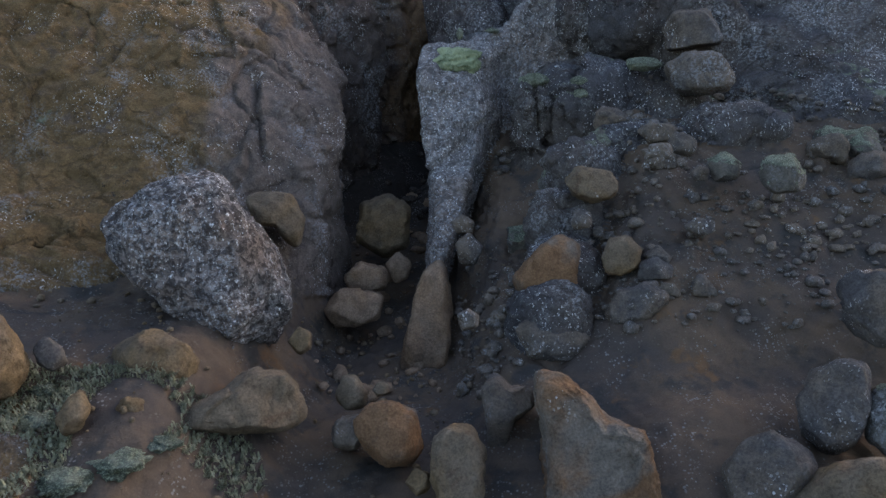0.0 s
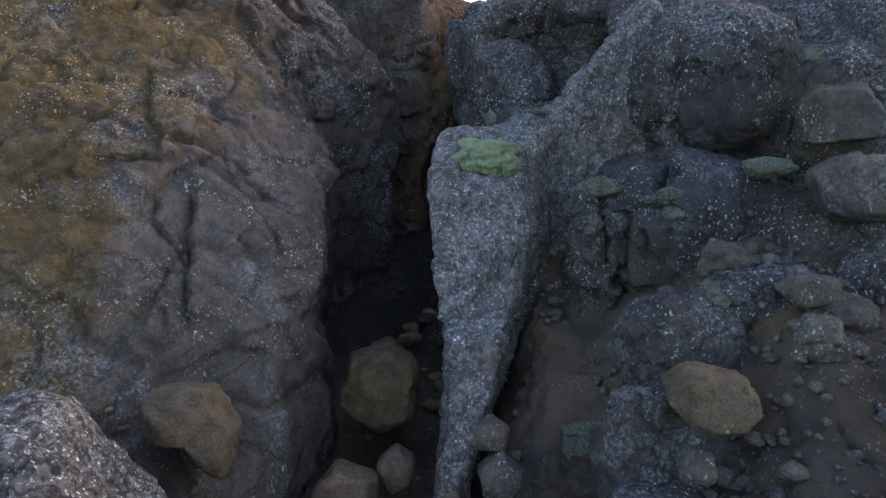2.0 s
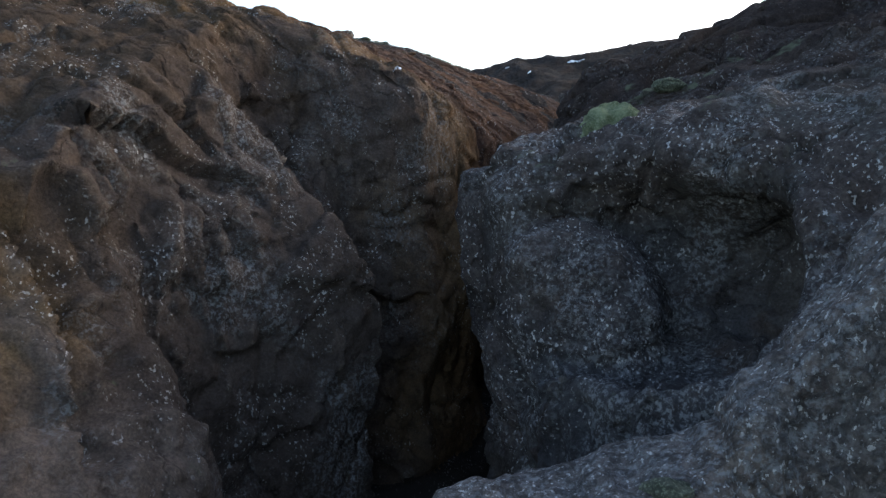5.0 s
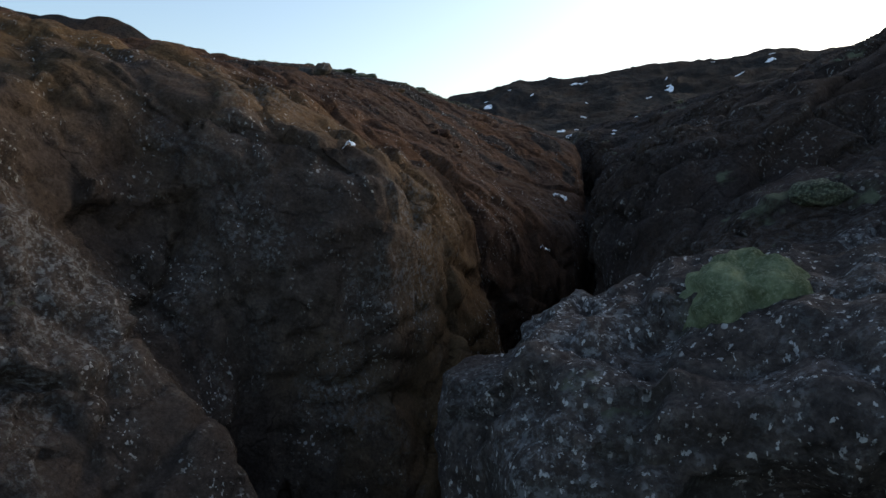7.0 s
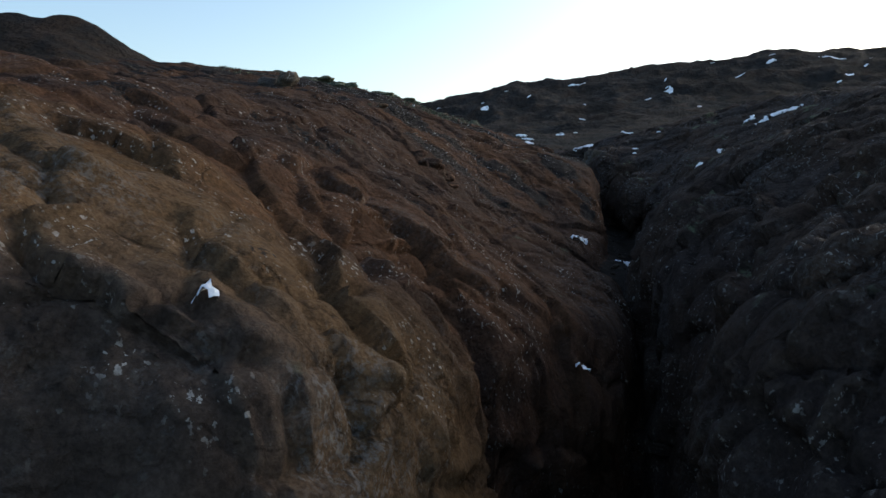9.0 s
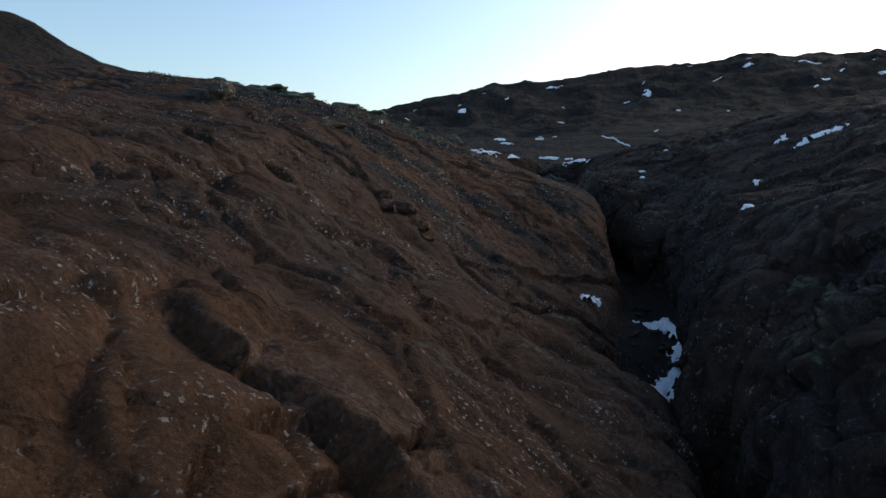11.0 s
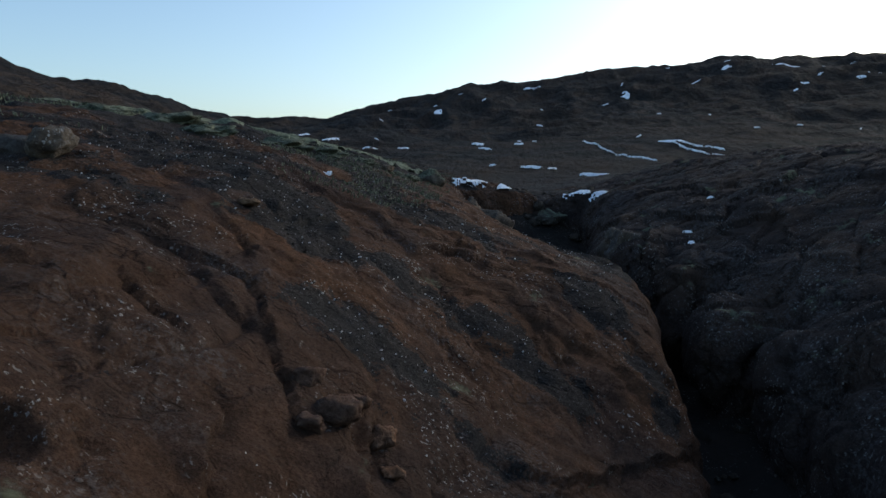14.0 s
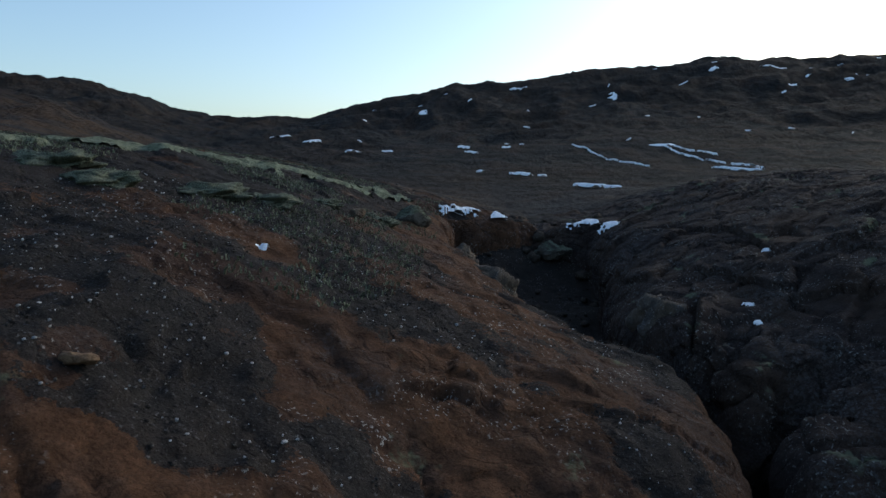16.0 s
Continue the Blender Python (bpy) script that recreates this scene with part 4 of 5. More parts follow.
# ---- the open land around and the hills beyond ----
SKY_AT = (-60, -33, -27.7, -24.7, -22.4, -18.3, -12, -8.2, -3.2, 0, 5.5, 10.8, 16.8, 20.4, 25, 30.8, 60)
SKY_UP = (7.0, 6.4, 6.15, 5.7, 4.75, 4.2, 4.0, 5.05, 6.07, 7.1, 7.05, 7.6, 7.95, 8.5, 8.25, 8.1, 8.2)


def open_land(x, y):
    """Heights outside the ravine: the near slopes run out into a gravel plain, and that into a ring of hills."""
    near = np.where(y < 9.5, ground_top(x, np.maximum(y, 0.0)), 0)
    mid_x = 0.5 * (table(y, RIM_Y, RIM_L) + table(y, RIM_Y, RIM_R))
    near = np.where(y < 9.5, np.where(x < -2.2, np.maximum(near, left_top(x, y)), near), np.where(x < mid_x, left_top(x, y), right_top(x, y)))
    dx, dy = x + 0.9, y - 23.35
    d = np.hypot(dx, dy)
    az = np.degrees(np.arctan2(dx, dy))
    top = np.interp(np.abs(az), (0, 60, 110, 180), (0, 0, 1, 1))
    crest = np.interp(az, SKY_AT, SKY_UP)
    up = np.interp(d, (14, 22, 40, 65, 100, 150, 190, 200, 400, 900), (-3.0, -2.3, -1.2, 0.2, 2.4, 5.2, 7.1, 7.0, 3.0, 1.5)) * np.where(d > 60, 1 + (crest / 7.1 - 1) * smooth_step(d, 60, 180), 1)
    hill = 8.71 + d * np.tan(np.radians(up))
    hill = hill * (1 - top) + top * np.minimum(hill, 1.5 - 0.01 * d)
    s = smooth_step(np.maximum(np.abs(x) / 1.0 - 6, y - 42), 0, 18)
    s = np.maximum(s, smooth_step(-y, 0, 10))
    z = near * (1 - s) + hill * s
    # a nearer shoulder of the hill on the left
    crown = np.interp(x, (-40, -19, -16.7, -14.5, -12, -9, -7), (16, 13.2, 11.95, 11.0, 10.3, 9.3, 8.0))
    z = np.maximum(z, z + (crown - z) * np.exp(-((y - 43) / 7.5) ** 2) * smooth_step(-x, 7, 9))
    p = np.stack([x, y, z * 0], -1).reshape(-1, 3)
    crag = np.abs(fractal(p / 14 + 3, 4, 66, 0.55)).reshape(x.shape)
    rough = ((0.9 * fractal(p / 22, 5, 61, 0.55)).reshape(x.shape) - 1.6 * crag * smooth_step(d, 60, 150) + 0.5) * smooth_step(d, 20, 120) + 0.12 * fractal(p / 2.5, 4, 71).reshape(x.shape) + 0.35 * np.abs(fractal(p / 3.5 + 9, 4, 75)).reshape(x.shape) * smooth_step(-x, 9, 13)
    return z + rough


def spread():
    az = np.radians(np.concatenate([np.arange(-180, -76, 2.0), np.arange(-76, -42, 0.25), np.arange(-42, 42, 0.14), np.arange(42, 180, 2.0)]))
    r = np.concatenate([np.arange(5, 20, 0.25), np.geomspace(20, 200, 220), np.geomspace(205, 900, 20)])
    rr, aa = np.meshgrid(r, az, indexing="ij")
    x, y = rr * np.sin(aa), 20 + rr * np.cos(aa)
    z = open_land(x, y)
    inside = (np.abs(x) < 7.8) & (y > 2.8) & (y < 41.7)
    z = z - np.where(inside, 6.0, 0.12)
    n, m = len(r), len(az)
    a = (np.arange(n - 1)[:, None] * m + np.arange(m)[None, :])
    b = (np.arange(n - 1)[:, None] * m + (np.arange(m) + 1) % m)
    q = np.stack([a, b, b + m, a + m], -1).reshape(-1, 4)
    gone = inside.ravel()
    q = q[~gone[q].all(1)]
    return np.stack([x, y, z], -1).reshape(-1, 3), q


land, land_faces = spread()
tagged(mesh_object("hills", land, land_faces[:, ::-1], HEATH), "bare brown hills with streaks of old snow", "hill", kind="structure")

# how high the skin stands over each spot of the plan, for what rests on it
CELL = 0.08
top_grid = np.full((int(16.4 / CELL), int(40 / CELL)), -9.0)
np.maximum.at(top_grid, (((skin[:, 0] + 8.2) / CELL).astype(int), ((skin[:, 1] - 2.4) / CELL).astype(int)), skin[:, 2])


def top_at(x, y):
    x, y = np.asarray(x, float), np.asarray(y, float)
    i = np.clip(((x + 8.2) / CELL).astype(int), 0, top_grid.shape[0] - 1)
    j = np.clip(((y - 2.4) / CELL).astype(int), 0, top_grid.shape[1] - 1)
    z = top_grid[i, j]
    return np.where(z > -5, z, 0.0)


# ---- loose things ----
def ball(levels):
    bm = bmesh.new()
    bmesh.ops.create_icosphere(bm, subdivisions=levels, radius=1)
    v = np.array([q.co[:] for q in bm.verts])
    f = np.array([[q.index for q in t.verts] for t in bm.faces])
    bm.free()
    return v, f


BALLS = {k: ball(k) for k in (1, 2, 3, 4, 5, 6)}


def stone_points(size, seed, levels=4, square=2.6, cuts=15, rough=0.05, grain=1.0):
    """A weathered boulder: a squarish lump, knocked flat on a few sides, then roughened."""
    rnd = np.random.RandomState(seed)
    d, f = BALLS[levels]
    r = (np.abs(d) ** square).sum(1) ** (-1 / square)
    for _ in range(cuts):
        n = rnd.normal(size=3)
        n /= np.linalg.norm(n)
        away = d @ n
        r = np.where(away > 0.2, np.minimum(r, rnd.uniform(0.68, 0.95) / np.maximum(away, 0.2)), r)
    v = d * r[:, None] * np.array(size) / 2
    s = max(size)
    v = v + d * (rough * s * (fractal(v / s * 2.6 + seed, 3, seed % 40) + 0.35 * fractal(v / s * 11 + seed, 3, seed % 40 + 3) * grain))[:, None]
    one, two, who, tilt = cells(v / s * 3.2 + seed * 1.7, seed % 50)
    v = v + d * (s * rough * (0.9 * tilt + 0.5 * (who - 0.5)))[:, None]
    return v, f


def boulder(x, y, wide, high, seed, material, label, deep=None, levels=4, sink=0.3, turn=None, square=2.6, rough=0.05, group="boulders before the cliffs", name="boulder", z=None, lean=None):
    deep = deep or 0.5 * (wide + high)
    v, f = stone_points((wide, deep, high), seed, levels, square, rough=rough)
    ob = mesh_object(name, v, f, material)
    base = min(float(top_at(x, y)), float(ground_top(np.array(x), np.array(y))) + 0.4 if y < 10.2 else 99) if z is None else z
    turn = (seed * 47) % 60 - 30 if turn is None else turn
    ob.matrix_world = pose(x, y, float(base) + high * (0.5 - sink), (seed * 31) % 17 - 8, (seed * 23) % 19 - 9 if lean is None else lean, turn)
    if material is MOSSY_STONE:
        a, b, c = (v[f[:, i]] for i in range(3))
        flat = np.cross(b - a, c - a)
        flat = flat[:, 2] / np.maximum(np.linalg.norm(flat, axis=1), 1e-9) + 0.25 * value_noise((a + b + c) / 3 * 7 + seed, 33)
        cap = mesh_object("moss_cap", v * 1.0 + v / np.linalg.norm(v, axis=1, keepdims=True) * (0.012 + 0.012 * value_noise(v * 24, 35))[:, None], f[flat > 0.66], DULL_MOSS)
        cap.parent = ob
    return tagged(ob, label, "boulder", group)


KINDS = {
    "L": (LICHEN_STONE, "grey boulder spotted with pale lichen on the scree"),
    "M": (MOSSY_STONE, "dark boulder capped with dull green moss"),
}
def formed_stone(place, turn, tip, deep, outline, material, label, levels=4, edge=0.5, group="boulders before the cliffs"):
    """A stone with its own outline (across, up) round its middle, bulging to its depth, broken into flat faces and roughened."""
    seed = int(abs(place[0] * 37 + place[1] * 71 + place[2] * 13) * 10)
    rnd = np.random.RandomState(seed)
    d, f = BALLS[levels]
    ring = np.array(outline)
    ring = ring - 0.5 * (ring.max(0) + ring.min(0))
    around = np.linspace(-math.pi, math.pi, 361)[:-1]
    way = np.stack([np.cos(around), np.sin(around)], 1)
    reach = np.full(360, 1e9)
    for a, b in zip(ring, np.roll(ring, -1, 0)):
        n = np.array((b[1] - a[1], a[0] - b[0]))
        n = n * np.sign(n @ a) / np.linalg.norm(n)
        along = way @ n
        far = np.where(along > 1e-6, (n @ a) / np.maximum(along, 1e-6), 1e9)
        hit = way * far[:, None]
        t = ((hit - a) @ (b - a)) / ((b - a) @ (b - a))
        reach = np.where((t > -0.02) & (t < 1.02), np.minimum(reach, far), reach)
    reach = np.where(reach > 1e8, np.median(reach), reach)
    soft = sum(np.roll(reach, k) for k in range(-9, 10)) / 19
    around = np.arctan2(d[:, 2], d[:, 0])
    way = np.stack([np.cos(around), np.sin(around)], 1)
    reach = np.interp(around, np.linspace(-math.pi, math.pi, 361), np.append(soft, soft[0]))
    flat = np.hypot(d[:, 0], d[:, 2])
    v = np.stack([way[:, 0] * reach * flat ** edge, 0.5 * deep * np.sign(d[:, 1]) * np.abs(d[:, 1]) ** 0.8, way[:, 1] * reach * flat ** edge], 1)
    s = float(np.abs(v).max()) * 2
    for _ in range(6):
        n = rnd.normal(size=3)
        n[1] = (1.1 + abs(n[1])) * (-1 if rnd.uniform() < 0.65 else 1)
        n /= np.linalg.norm(n)
        limit = (v @ n).max() * rnd.uniform(0.78, 0.96)
        v = v - n * np.maximum(v @ n - limit, 0)[:, None] * 0.75
    one, two, who, lean = cells(v / s * 3.0 + seed % 97, seed % 50)
    v = v + d * (s * (0.035 * fractal(v / s * 2.6 + seed % 89, 3, seed % 40) + 0.016 * fractal(v / s * 12 + seed % 83, 3, seed % 40 + 3) + 0.03 * lean))[:, None]
    if levels == 6:
        v = v + d * (0.02 * np.abs(fractal(v * 9 + 3, 3, 5)) + 0.012 * fractal(v * 24, 2, 6))[:, None]
    ob = mesh_object("boulder", v, f, material)
    ob.matrix_world = pose(*place, 0, 0, turn) @ pose(0, 0, 0, tip)
    if material is MOSSY_STONE:
        a, b, c = (v[f[:, i]] for i in range(3))
        up = np.cross(b - a, c - a)
        up = up[:, 2] / np.maximum(np.linalg.norm(up, axis=1), 1e-9) + 0.25 * value_noise((a + b + c) / 3 * 7 + seed % 61, 33)
        cap = mesh_object("moss_cap", v + v / np.linalg.norm(v, axis=1, keepdims=True) * (0.012 + 0.012 * value_noise(v * 24, 35))[:, None], f[up > 0.5], DULL_MOSS)
        cap.parent = ob
    return tagged(ob, label, "boulder", group)


# before the cliff, in the gully, on the scree and in the slot
formed_stone((-2.61, 7.20, 1.28), 20, -16, 1.7, ((-0.87, 0.56), (-0.62, 0.79), (-0.28, 0.92), (0.29, 0.95), (0.5, 0.54), (0.75, 0.17), (0.89, -0.25), (0.95, -0.62), (0.77, -0.95), (0.56, -1.05), (0.21, -0.86), (-0.2, -0.65), (-0.43, -0.28), (-0.65, -0.09), (-0.85, 0.26)), COARSE_CRUST, "big boulder crusted all over with grey and white lichen", levels=6)
formed_stone((-2.59, 5.80, 0.80), 24, -22, 0.75, ((-0.33, 0.14), (-0.17, 0.26), (0.04, 0.26), (0.26, 0.12), (0.36, -0.07), (0.32, -0.26), (0.03, -0.27), (-0.29, -0.09)), PLAIN_STONE, "smooth ochre-brown boulder lying on dark soil", levels=5)
formed_stone((-1.80, 5.56, 0.49), 18, -26, 0.95, ((-0.54, -0.16), (-0.37, 0.03), (-0.1, 0.12), (0.14, 0.25), (0.42, 0.23), (0.5, 0.05), (0.54, -0.2), (0.42, -0.3), (-0.04, -0.27)), PLAIN_STONE, "long flat ochre-brown boulder lying on dark soil", levels=5)
formed_stone((-0.50, 5.54, 0.22), 5, -30, 0.75, ((-0.3, 0.1), (-0.14, 0.25), (0.08, 0.27), (0.27, 0.17), (0.3, -0.13), (0.19, -0.27), (-0.03, -0.27), (-0.22, -0.11)), RUST_STONE, "grey boulder with a rust-orange weathered face", levels=5)
formed_stone((-0.83, 5.66, 0.15), 8, -30, 0.5, ((-0.18, 0.04), (-0.11, 0.14), (0.12, 0.16), (0.19, -0.03), (0.01, -0.16), (-0.16, -0.1)), LICHEN_STONE, "dark low stone against a rusty boulder")
formed_stone((0.13, 5.03, 0.14), -2, -33, 0.7, ((-0.22, 0.27), (-0.08, 0.39), (0.1, 0.38), (0.22, 0.17), (0.22, -0.09), (0.14, -0.38), (-0.14, -0.38), (-0.22, -0.01)), PLAIN_STONE, "upright brown boulder among stones in the gully", levels=5)
formed_stone((0.61, 5.89, 0.21), -6, -28, 0.5, ((-0.26, 0.22), (-0.14, 0.39), (0.01, 0.25), (0.21, 0.24), (0.25, 0.11), (0.05, -0.06), (-0.05, -0.39), (-0.18, -0.33)), LICHEN_STONE, "upright split grey stone flecked with lichen", levels=5, edge=0.35)
formed_stone((1.21, 5.21, 0.10), -13, -32, 1.1, ((-0.69, 0.7), (-0.4, 0.75), (-0.15, 0.62), (0.09, 0.38), (0.44, 0.27), (0.54, -0.08), (0.61, -0.64), (-0.32, -0.78), (-0.36, -0.02), (-0.43, 0.42)), RUST_STONE, "large slanting grey slab with pale lichen and a rusty edge", levels=6, edge=0.3)
formed_stone((3.98, 5.94, 1.26), -34, -17, 0.9, ((-0.42, 0.19), (-0.3, 0.3), (0.11, 0.39), (0.37, -0.0), (0.25, -0.32), (-0.08, -0.35), (-0.28, -0.19)), LICHEN_STONE, "grey rounded boulder with pale lichen on dark soil", levels=5)
formed_stone((3.27, 5.24, 0.64), -32, -24, 0.75, ((-0.26, -0.0), (-0.21, 0.27), (-0.01, 0.42), (0.2, 0.41), (0.24, 0.06), (0.2, -0.26), (-0.01, -0.41), (-0.22, -0.28)), LICHEN_STONE, "grey rounded boulder pitted with pale lichen", levels=5)
formed_stone((2.55, 4.79, 0.24), -28, -30, 0.8, ((-0.34, -0.03), (-0.25, 0.2), (-0.07, 0.36), (0.17, 0.29), (0.3, 0.17), (0.21, -0.11), (0.09, -0.34), (-0.23, -0.4)), LICHEN_STONE, "grey rounded boulder pitted with pale lichen", levels=5)
formed_stone((3.64, 5.03, 0.61), -36, -24, 0.6, ((-0.24, 0.15), (-0.13, 0.27), (0.1, 0.28), (0.22, -0.08), (0.0, -0.3), (-0.19, -0.2)), MOSSY_STONE, "dark boulder capped with dull green moss")
formed_stone((3.03, 4.40, 0.36), -34, -30, 0.7, ((-0.38, -0.1), (-0.2, 0.16), (0.09, 0.28), (0.36, 0.26), (0.39, 0.05), (-0.03, -0.25), (-0.38, -0.3)), PLAIN_STONE, "pale brown flat boulder lying on dark soil")
formed_stone((1.75, 8.16, 2.00), -12, -10, 0.75, ((-0.32, 0.03), (-0.17, 0.21), (0.19, 0.17), (0.31, 0.0), (0.27, -0.13), (0.05, -0.22), (-0.22, -0.12)), PLAIN_STONE, "squared pale brown boulder perched on the scree", levels=5, edge=0.35)
formed_stone((1.99, 7.41, 1.33), -15, -15, 0.55, ((-0.21, -0.08), (-0.17, 0.2), (0.04, 0.25), (0.21, 0.1), (0.18, -0.09), (0.01, -0.24), (-0.17, -0.2)), PLAIN_STONE, "rounded brown boulder specked with white on the scree")
formed_stone((2.08, 7.01, 0.89), -17, -19, 0.65, ((-0.35, -0.15), (-0.22, 0.11), (0.05, 0.25), (0.34, 0.2), (0.29, 0.01), (0.03, -0.25), (-0.22, -0.26)), LICHEN_STONE, "grey oval boulder lying on dark soil below the scree", levels=5)
formed_stone((2.85, 7.51, 1.64), -21, -12, 0.35, ((-0.17, -0.02), (-0.04, 0.11), (0.16, 0.07), (0.17, -0.05), (-0.0, -0.12)), LICHEN_STONE, "small grey stone spotted white on brown soil")
formed_stone((3.76, 7.65, 2.19), -26, -8, 0.6, ((-0.23, 0.03), (-0.16, 0.2), (0.07, 0.21), (0.21, 0.04), (0.21, -0.15), (-0.03, -0.21), (-0.17, -0.11)), MOSSY_STONE, "dark boulder capped with dull green moss")
formed_stone((3.31, 8.15, 2.22), -22, -8, 0.5, ((-0.2, 0.04), (-0.02, 0.17), (0.19, 0.04), (0.15, -0.14), (-0.09, -0.18)), MOSSY_STONE, "dark boulder capped with dull green moss")
formed_stone((3.05, 8.18, 2.14), -20, -8, 0.35, ((-0.11, 0.01), (-0.02, 0.1), (0.11, 0.05), (0.09, -0.08), (-0.05, -0.1)), LICHEN_STONE, "small dark stone beside a mossy boulder")
formed_stone((3.53, 9.85, 3.27), -20, -1, 0.9, ((-0.48, 0.11), (-0.22, 0.27), (0.2, 0.28), (0.46, -0.07), (0.36, -0.22), (-0.14, -0.28), (-0.34, -0.19)), LICHEN_STONE, "squared grey block split from the cliff", levels=5, edge=0.25)
formed_stone((3.70, 10.76, 3.87), -19, 2, 1.1, ((-0.44, 0.05), (-0.26, 0.28), (0.17, 0.29), (0.44, -0.17), (-0.18, -0.25), (-0.35, -0.29)), LICHEN_STONE, "squared grey block split from the cliff", levels=5, edge=0.25)
formed_stone((1.18, 7.51, 1.10), -9, -17, 0.7, ((-0.39, -0.07), (-0.12, 0.27), (0.11, 0.48), (0.34, 0.36), (0.4, -0.36), (0.27, -0.41), (-0.05, -0.47), (-0.3, -0.25)), RUST_STONE, "broken grey outcrop with a flat brown face", levels=5, edge=0.35)
formed_stone((1.17, 6.99, 0.54), -9, -22, 0.7, ((-0.42, 0.1), (-0.22, 0.24), (0.13, 0.27), (0.41, 0.01), (0.18, -0.25), (-0.19, -0.24)), LICHEN_STONE, "dark broken outcrop crusted with lichen", levels=5, edge=0.4)
formed_stone((-0.21, 8.33, 0.25), 1, -21, 0.6, ((-0.23, -0.01), (-0.1, 0.45), (0.1, 0.77), (0.25, 0.67), (0.29, 0.23), (0.33, -0.29), (0.18, -0.73), (-0.33, -0.75)), SLOT_STONE, "tall brown rock leaning on the foot of the blade", levels=5, edge=0.4)
formed_stone((-1.18, 8.72, 0.24), 8, -20, 0.7, ((-0.4, 0.01), (-0.19, 0.28), (0.1, 0.25), (0.41, 0.18), (0.34, -0.13), (0.01, -0.27), (-0.29, -0.17)), SLOT_STONE, "smooth brown boulder wedged in the dark slot")
formed_stone((-1.10, 9.44, 0.46), 7, -17, 0.7, ((-0.3, 0.01), (-0.08, 0.24), (0.31, 0.12), (0.28, -0.18), (-0.23, -0.23)), SLOT_STONE, "smooth brown boulder wedged in the dark slot")
formed_stone((-0.65, 9.73, 0.50), 4, -17, 0.5, ((-0.18, 0.07), (0.0, 0.24), (0.19, 0.12), (0.15, -0.14), (-0.06, -0.23)), SLOT_STONE, "smooth brown boulder wedged in the dark slot")
# darker PLAIN_STONE on this one puts the slot's shadow into its colour
formed_stone((-0.98, 10.85, 0.88), 5, -13, 1.1, ((-0.45, -0.21), (-0.31, 0.36), (0.13, 0.52), (0.46, 0.25), (0.44, -0.36), (0.02, -0.53)), PLAIN_STONE, "smooth brown boulder deep in the slot, coloured darker for its shade", levels=5)
formed_stone((1.60, 7.86, 1.65), -11, -12, 0.3, ((-0.12, -0.03), (-0.05, 0.12), (0.11, 0.09), (0.13, -0.09), (-0.07, -0.12)), LICHEN_STONE, "small pale block at the edge of the scree", edge=0.3)
formed_stone((0.32, 8.63, 1.09), -2, -15, 0.4, ((-0.18, 0.06), (0.02, 0.21), (0.18, 0.04), (0.11, -0.21), (-0.1, -0.19)), LICHEN_STONE, "dark angular stone at the foot of the blade", edge=0.35)
formed_stone((0.25, 8.81, 1.38), -2, -13, 0.4, ((-0.16, 0.03), (0.0, 0.12), (0.16, 0.03), (0.13, -0.12), (-0.08, -0.12)), LICHEN_STONE, "dark rough stone at the foot of the blade")
formed_stone((2.40, 7.44, 1.31), -18, -15, 0.4, ((-0.16, 0.01), (-0.01, 0.14), (0.16, 0.01), (0.11, -0.13), (-0.08, -0.13)), LICHEN_STONE, "grey stone spotted with pale lichen on the scree")
formed_stone((2.70, 8.68, 2.32), -17, -7, 0.45, ((-0.17, -0.08), (-0.1, 0.11), (0.12, 0.13), (0.18, -0.06), (0.02, -0.13)), LICHEN_STONE, "grey stone spotted with pale lichen on the scree")
formed_stone((2.76, 9.13, 2.53), -17, -5, 0.5, ((-0.26, 0.01), (-0.07, 0.14), (0.24, 0.1), (0.24, -0.1), (-0.05, -0.14)), LICHEN_STONE, "long dark stone on the scree below the cliff")
formed_stone((-3.64, 5.05, 1.16), 36, -20, 0.9, ((-0.23, 0.28), (-0.04, 0.39), (0.17, 0.33), (0.25, 0.13), (0.3, -0.11), (0.2, -0.3), (-0.15, -0.34), (-0.31, -0.04)), PLAIN_STONE, "large ochre boulder half sunk in soil", levels=5)
formed_stone((-3.23, 5.28, 1.10), 31, -20, 0.3, ((-0.12, 0.06), (-0.02, 0.15), (0.09, 0.04), (0.12, -0.1), (0.0, -0.14), (-0.1, -0.07)), LICHEN_STONE, "small dark stone spotted with lichen on soil")
formed_stone((-2.81, 4.76, 0.84), 31, -25, 0.4, ((-0.12, -0.03), (-0.02, 0.13), (0.1, 0.17), (0.12, 0.01), (0.04, -0.14), (-0.09, -0.17)), PLAIN_STONE, "small ochre stone half sunk in soil")
formed_stone((-2.51, 5.03, 0.74), 27, -25, 0.35, ((-0.12, 0.02), (-0.02, 0.09), (0.12, 0.05), (0.11, -0.06), (-0.04, -0.08)), PLAIN_STONE, "small ochre stone half sunk in soil")
formed_stone((-0.87, 6.11, 0.34), 8, -26, 0.4, ((-0.16, -0.05), (-0.09, 0.17), (0.02, 0.15), (0.16, -0.0), (0.1, -0.16), (-0.07, -0.16)), PLAIN_STONE, "small brown stone in the gully")
formed_stone((-0.59, 5.97, 0.44), 6, -26, 0.25, ((-0.08, -0.01), (-0.01, 0.07), (0.08, 0.04), (0.07, -0.05), (-0.03, -0.07)), PLAIN_STONE, "small brown stone in the gully")
formed_stone((-0.21, 5.04, 0.05), 2, -34, 0.3, ((-0.1, -0.0), (-0.02, 0.11), (0.09, 0.07), (0.1, -0.06), (-0.01, -0.11)), PLAIN_STONE, "small brown stone in the gully")
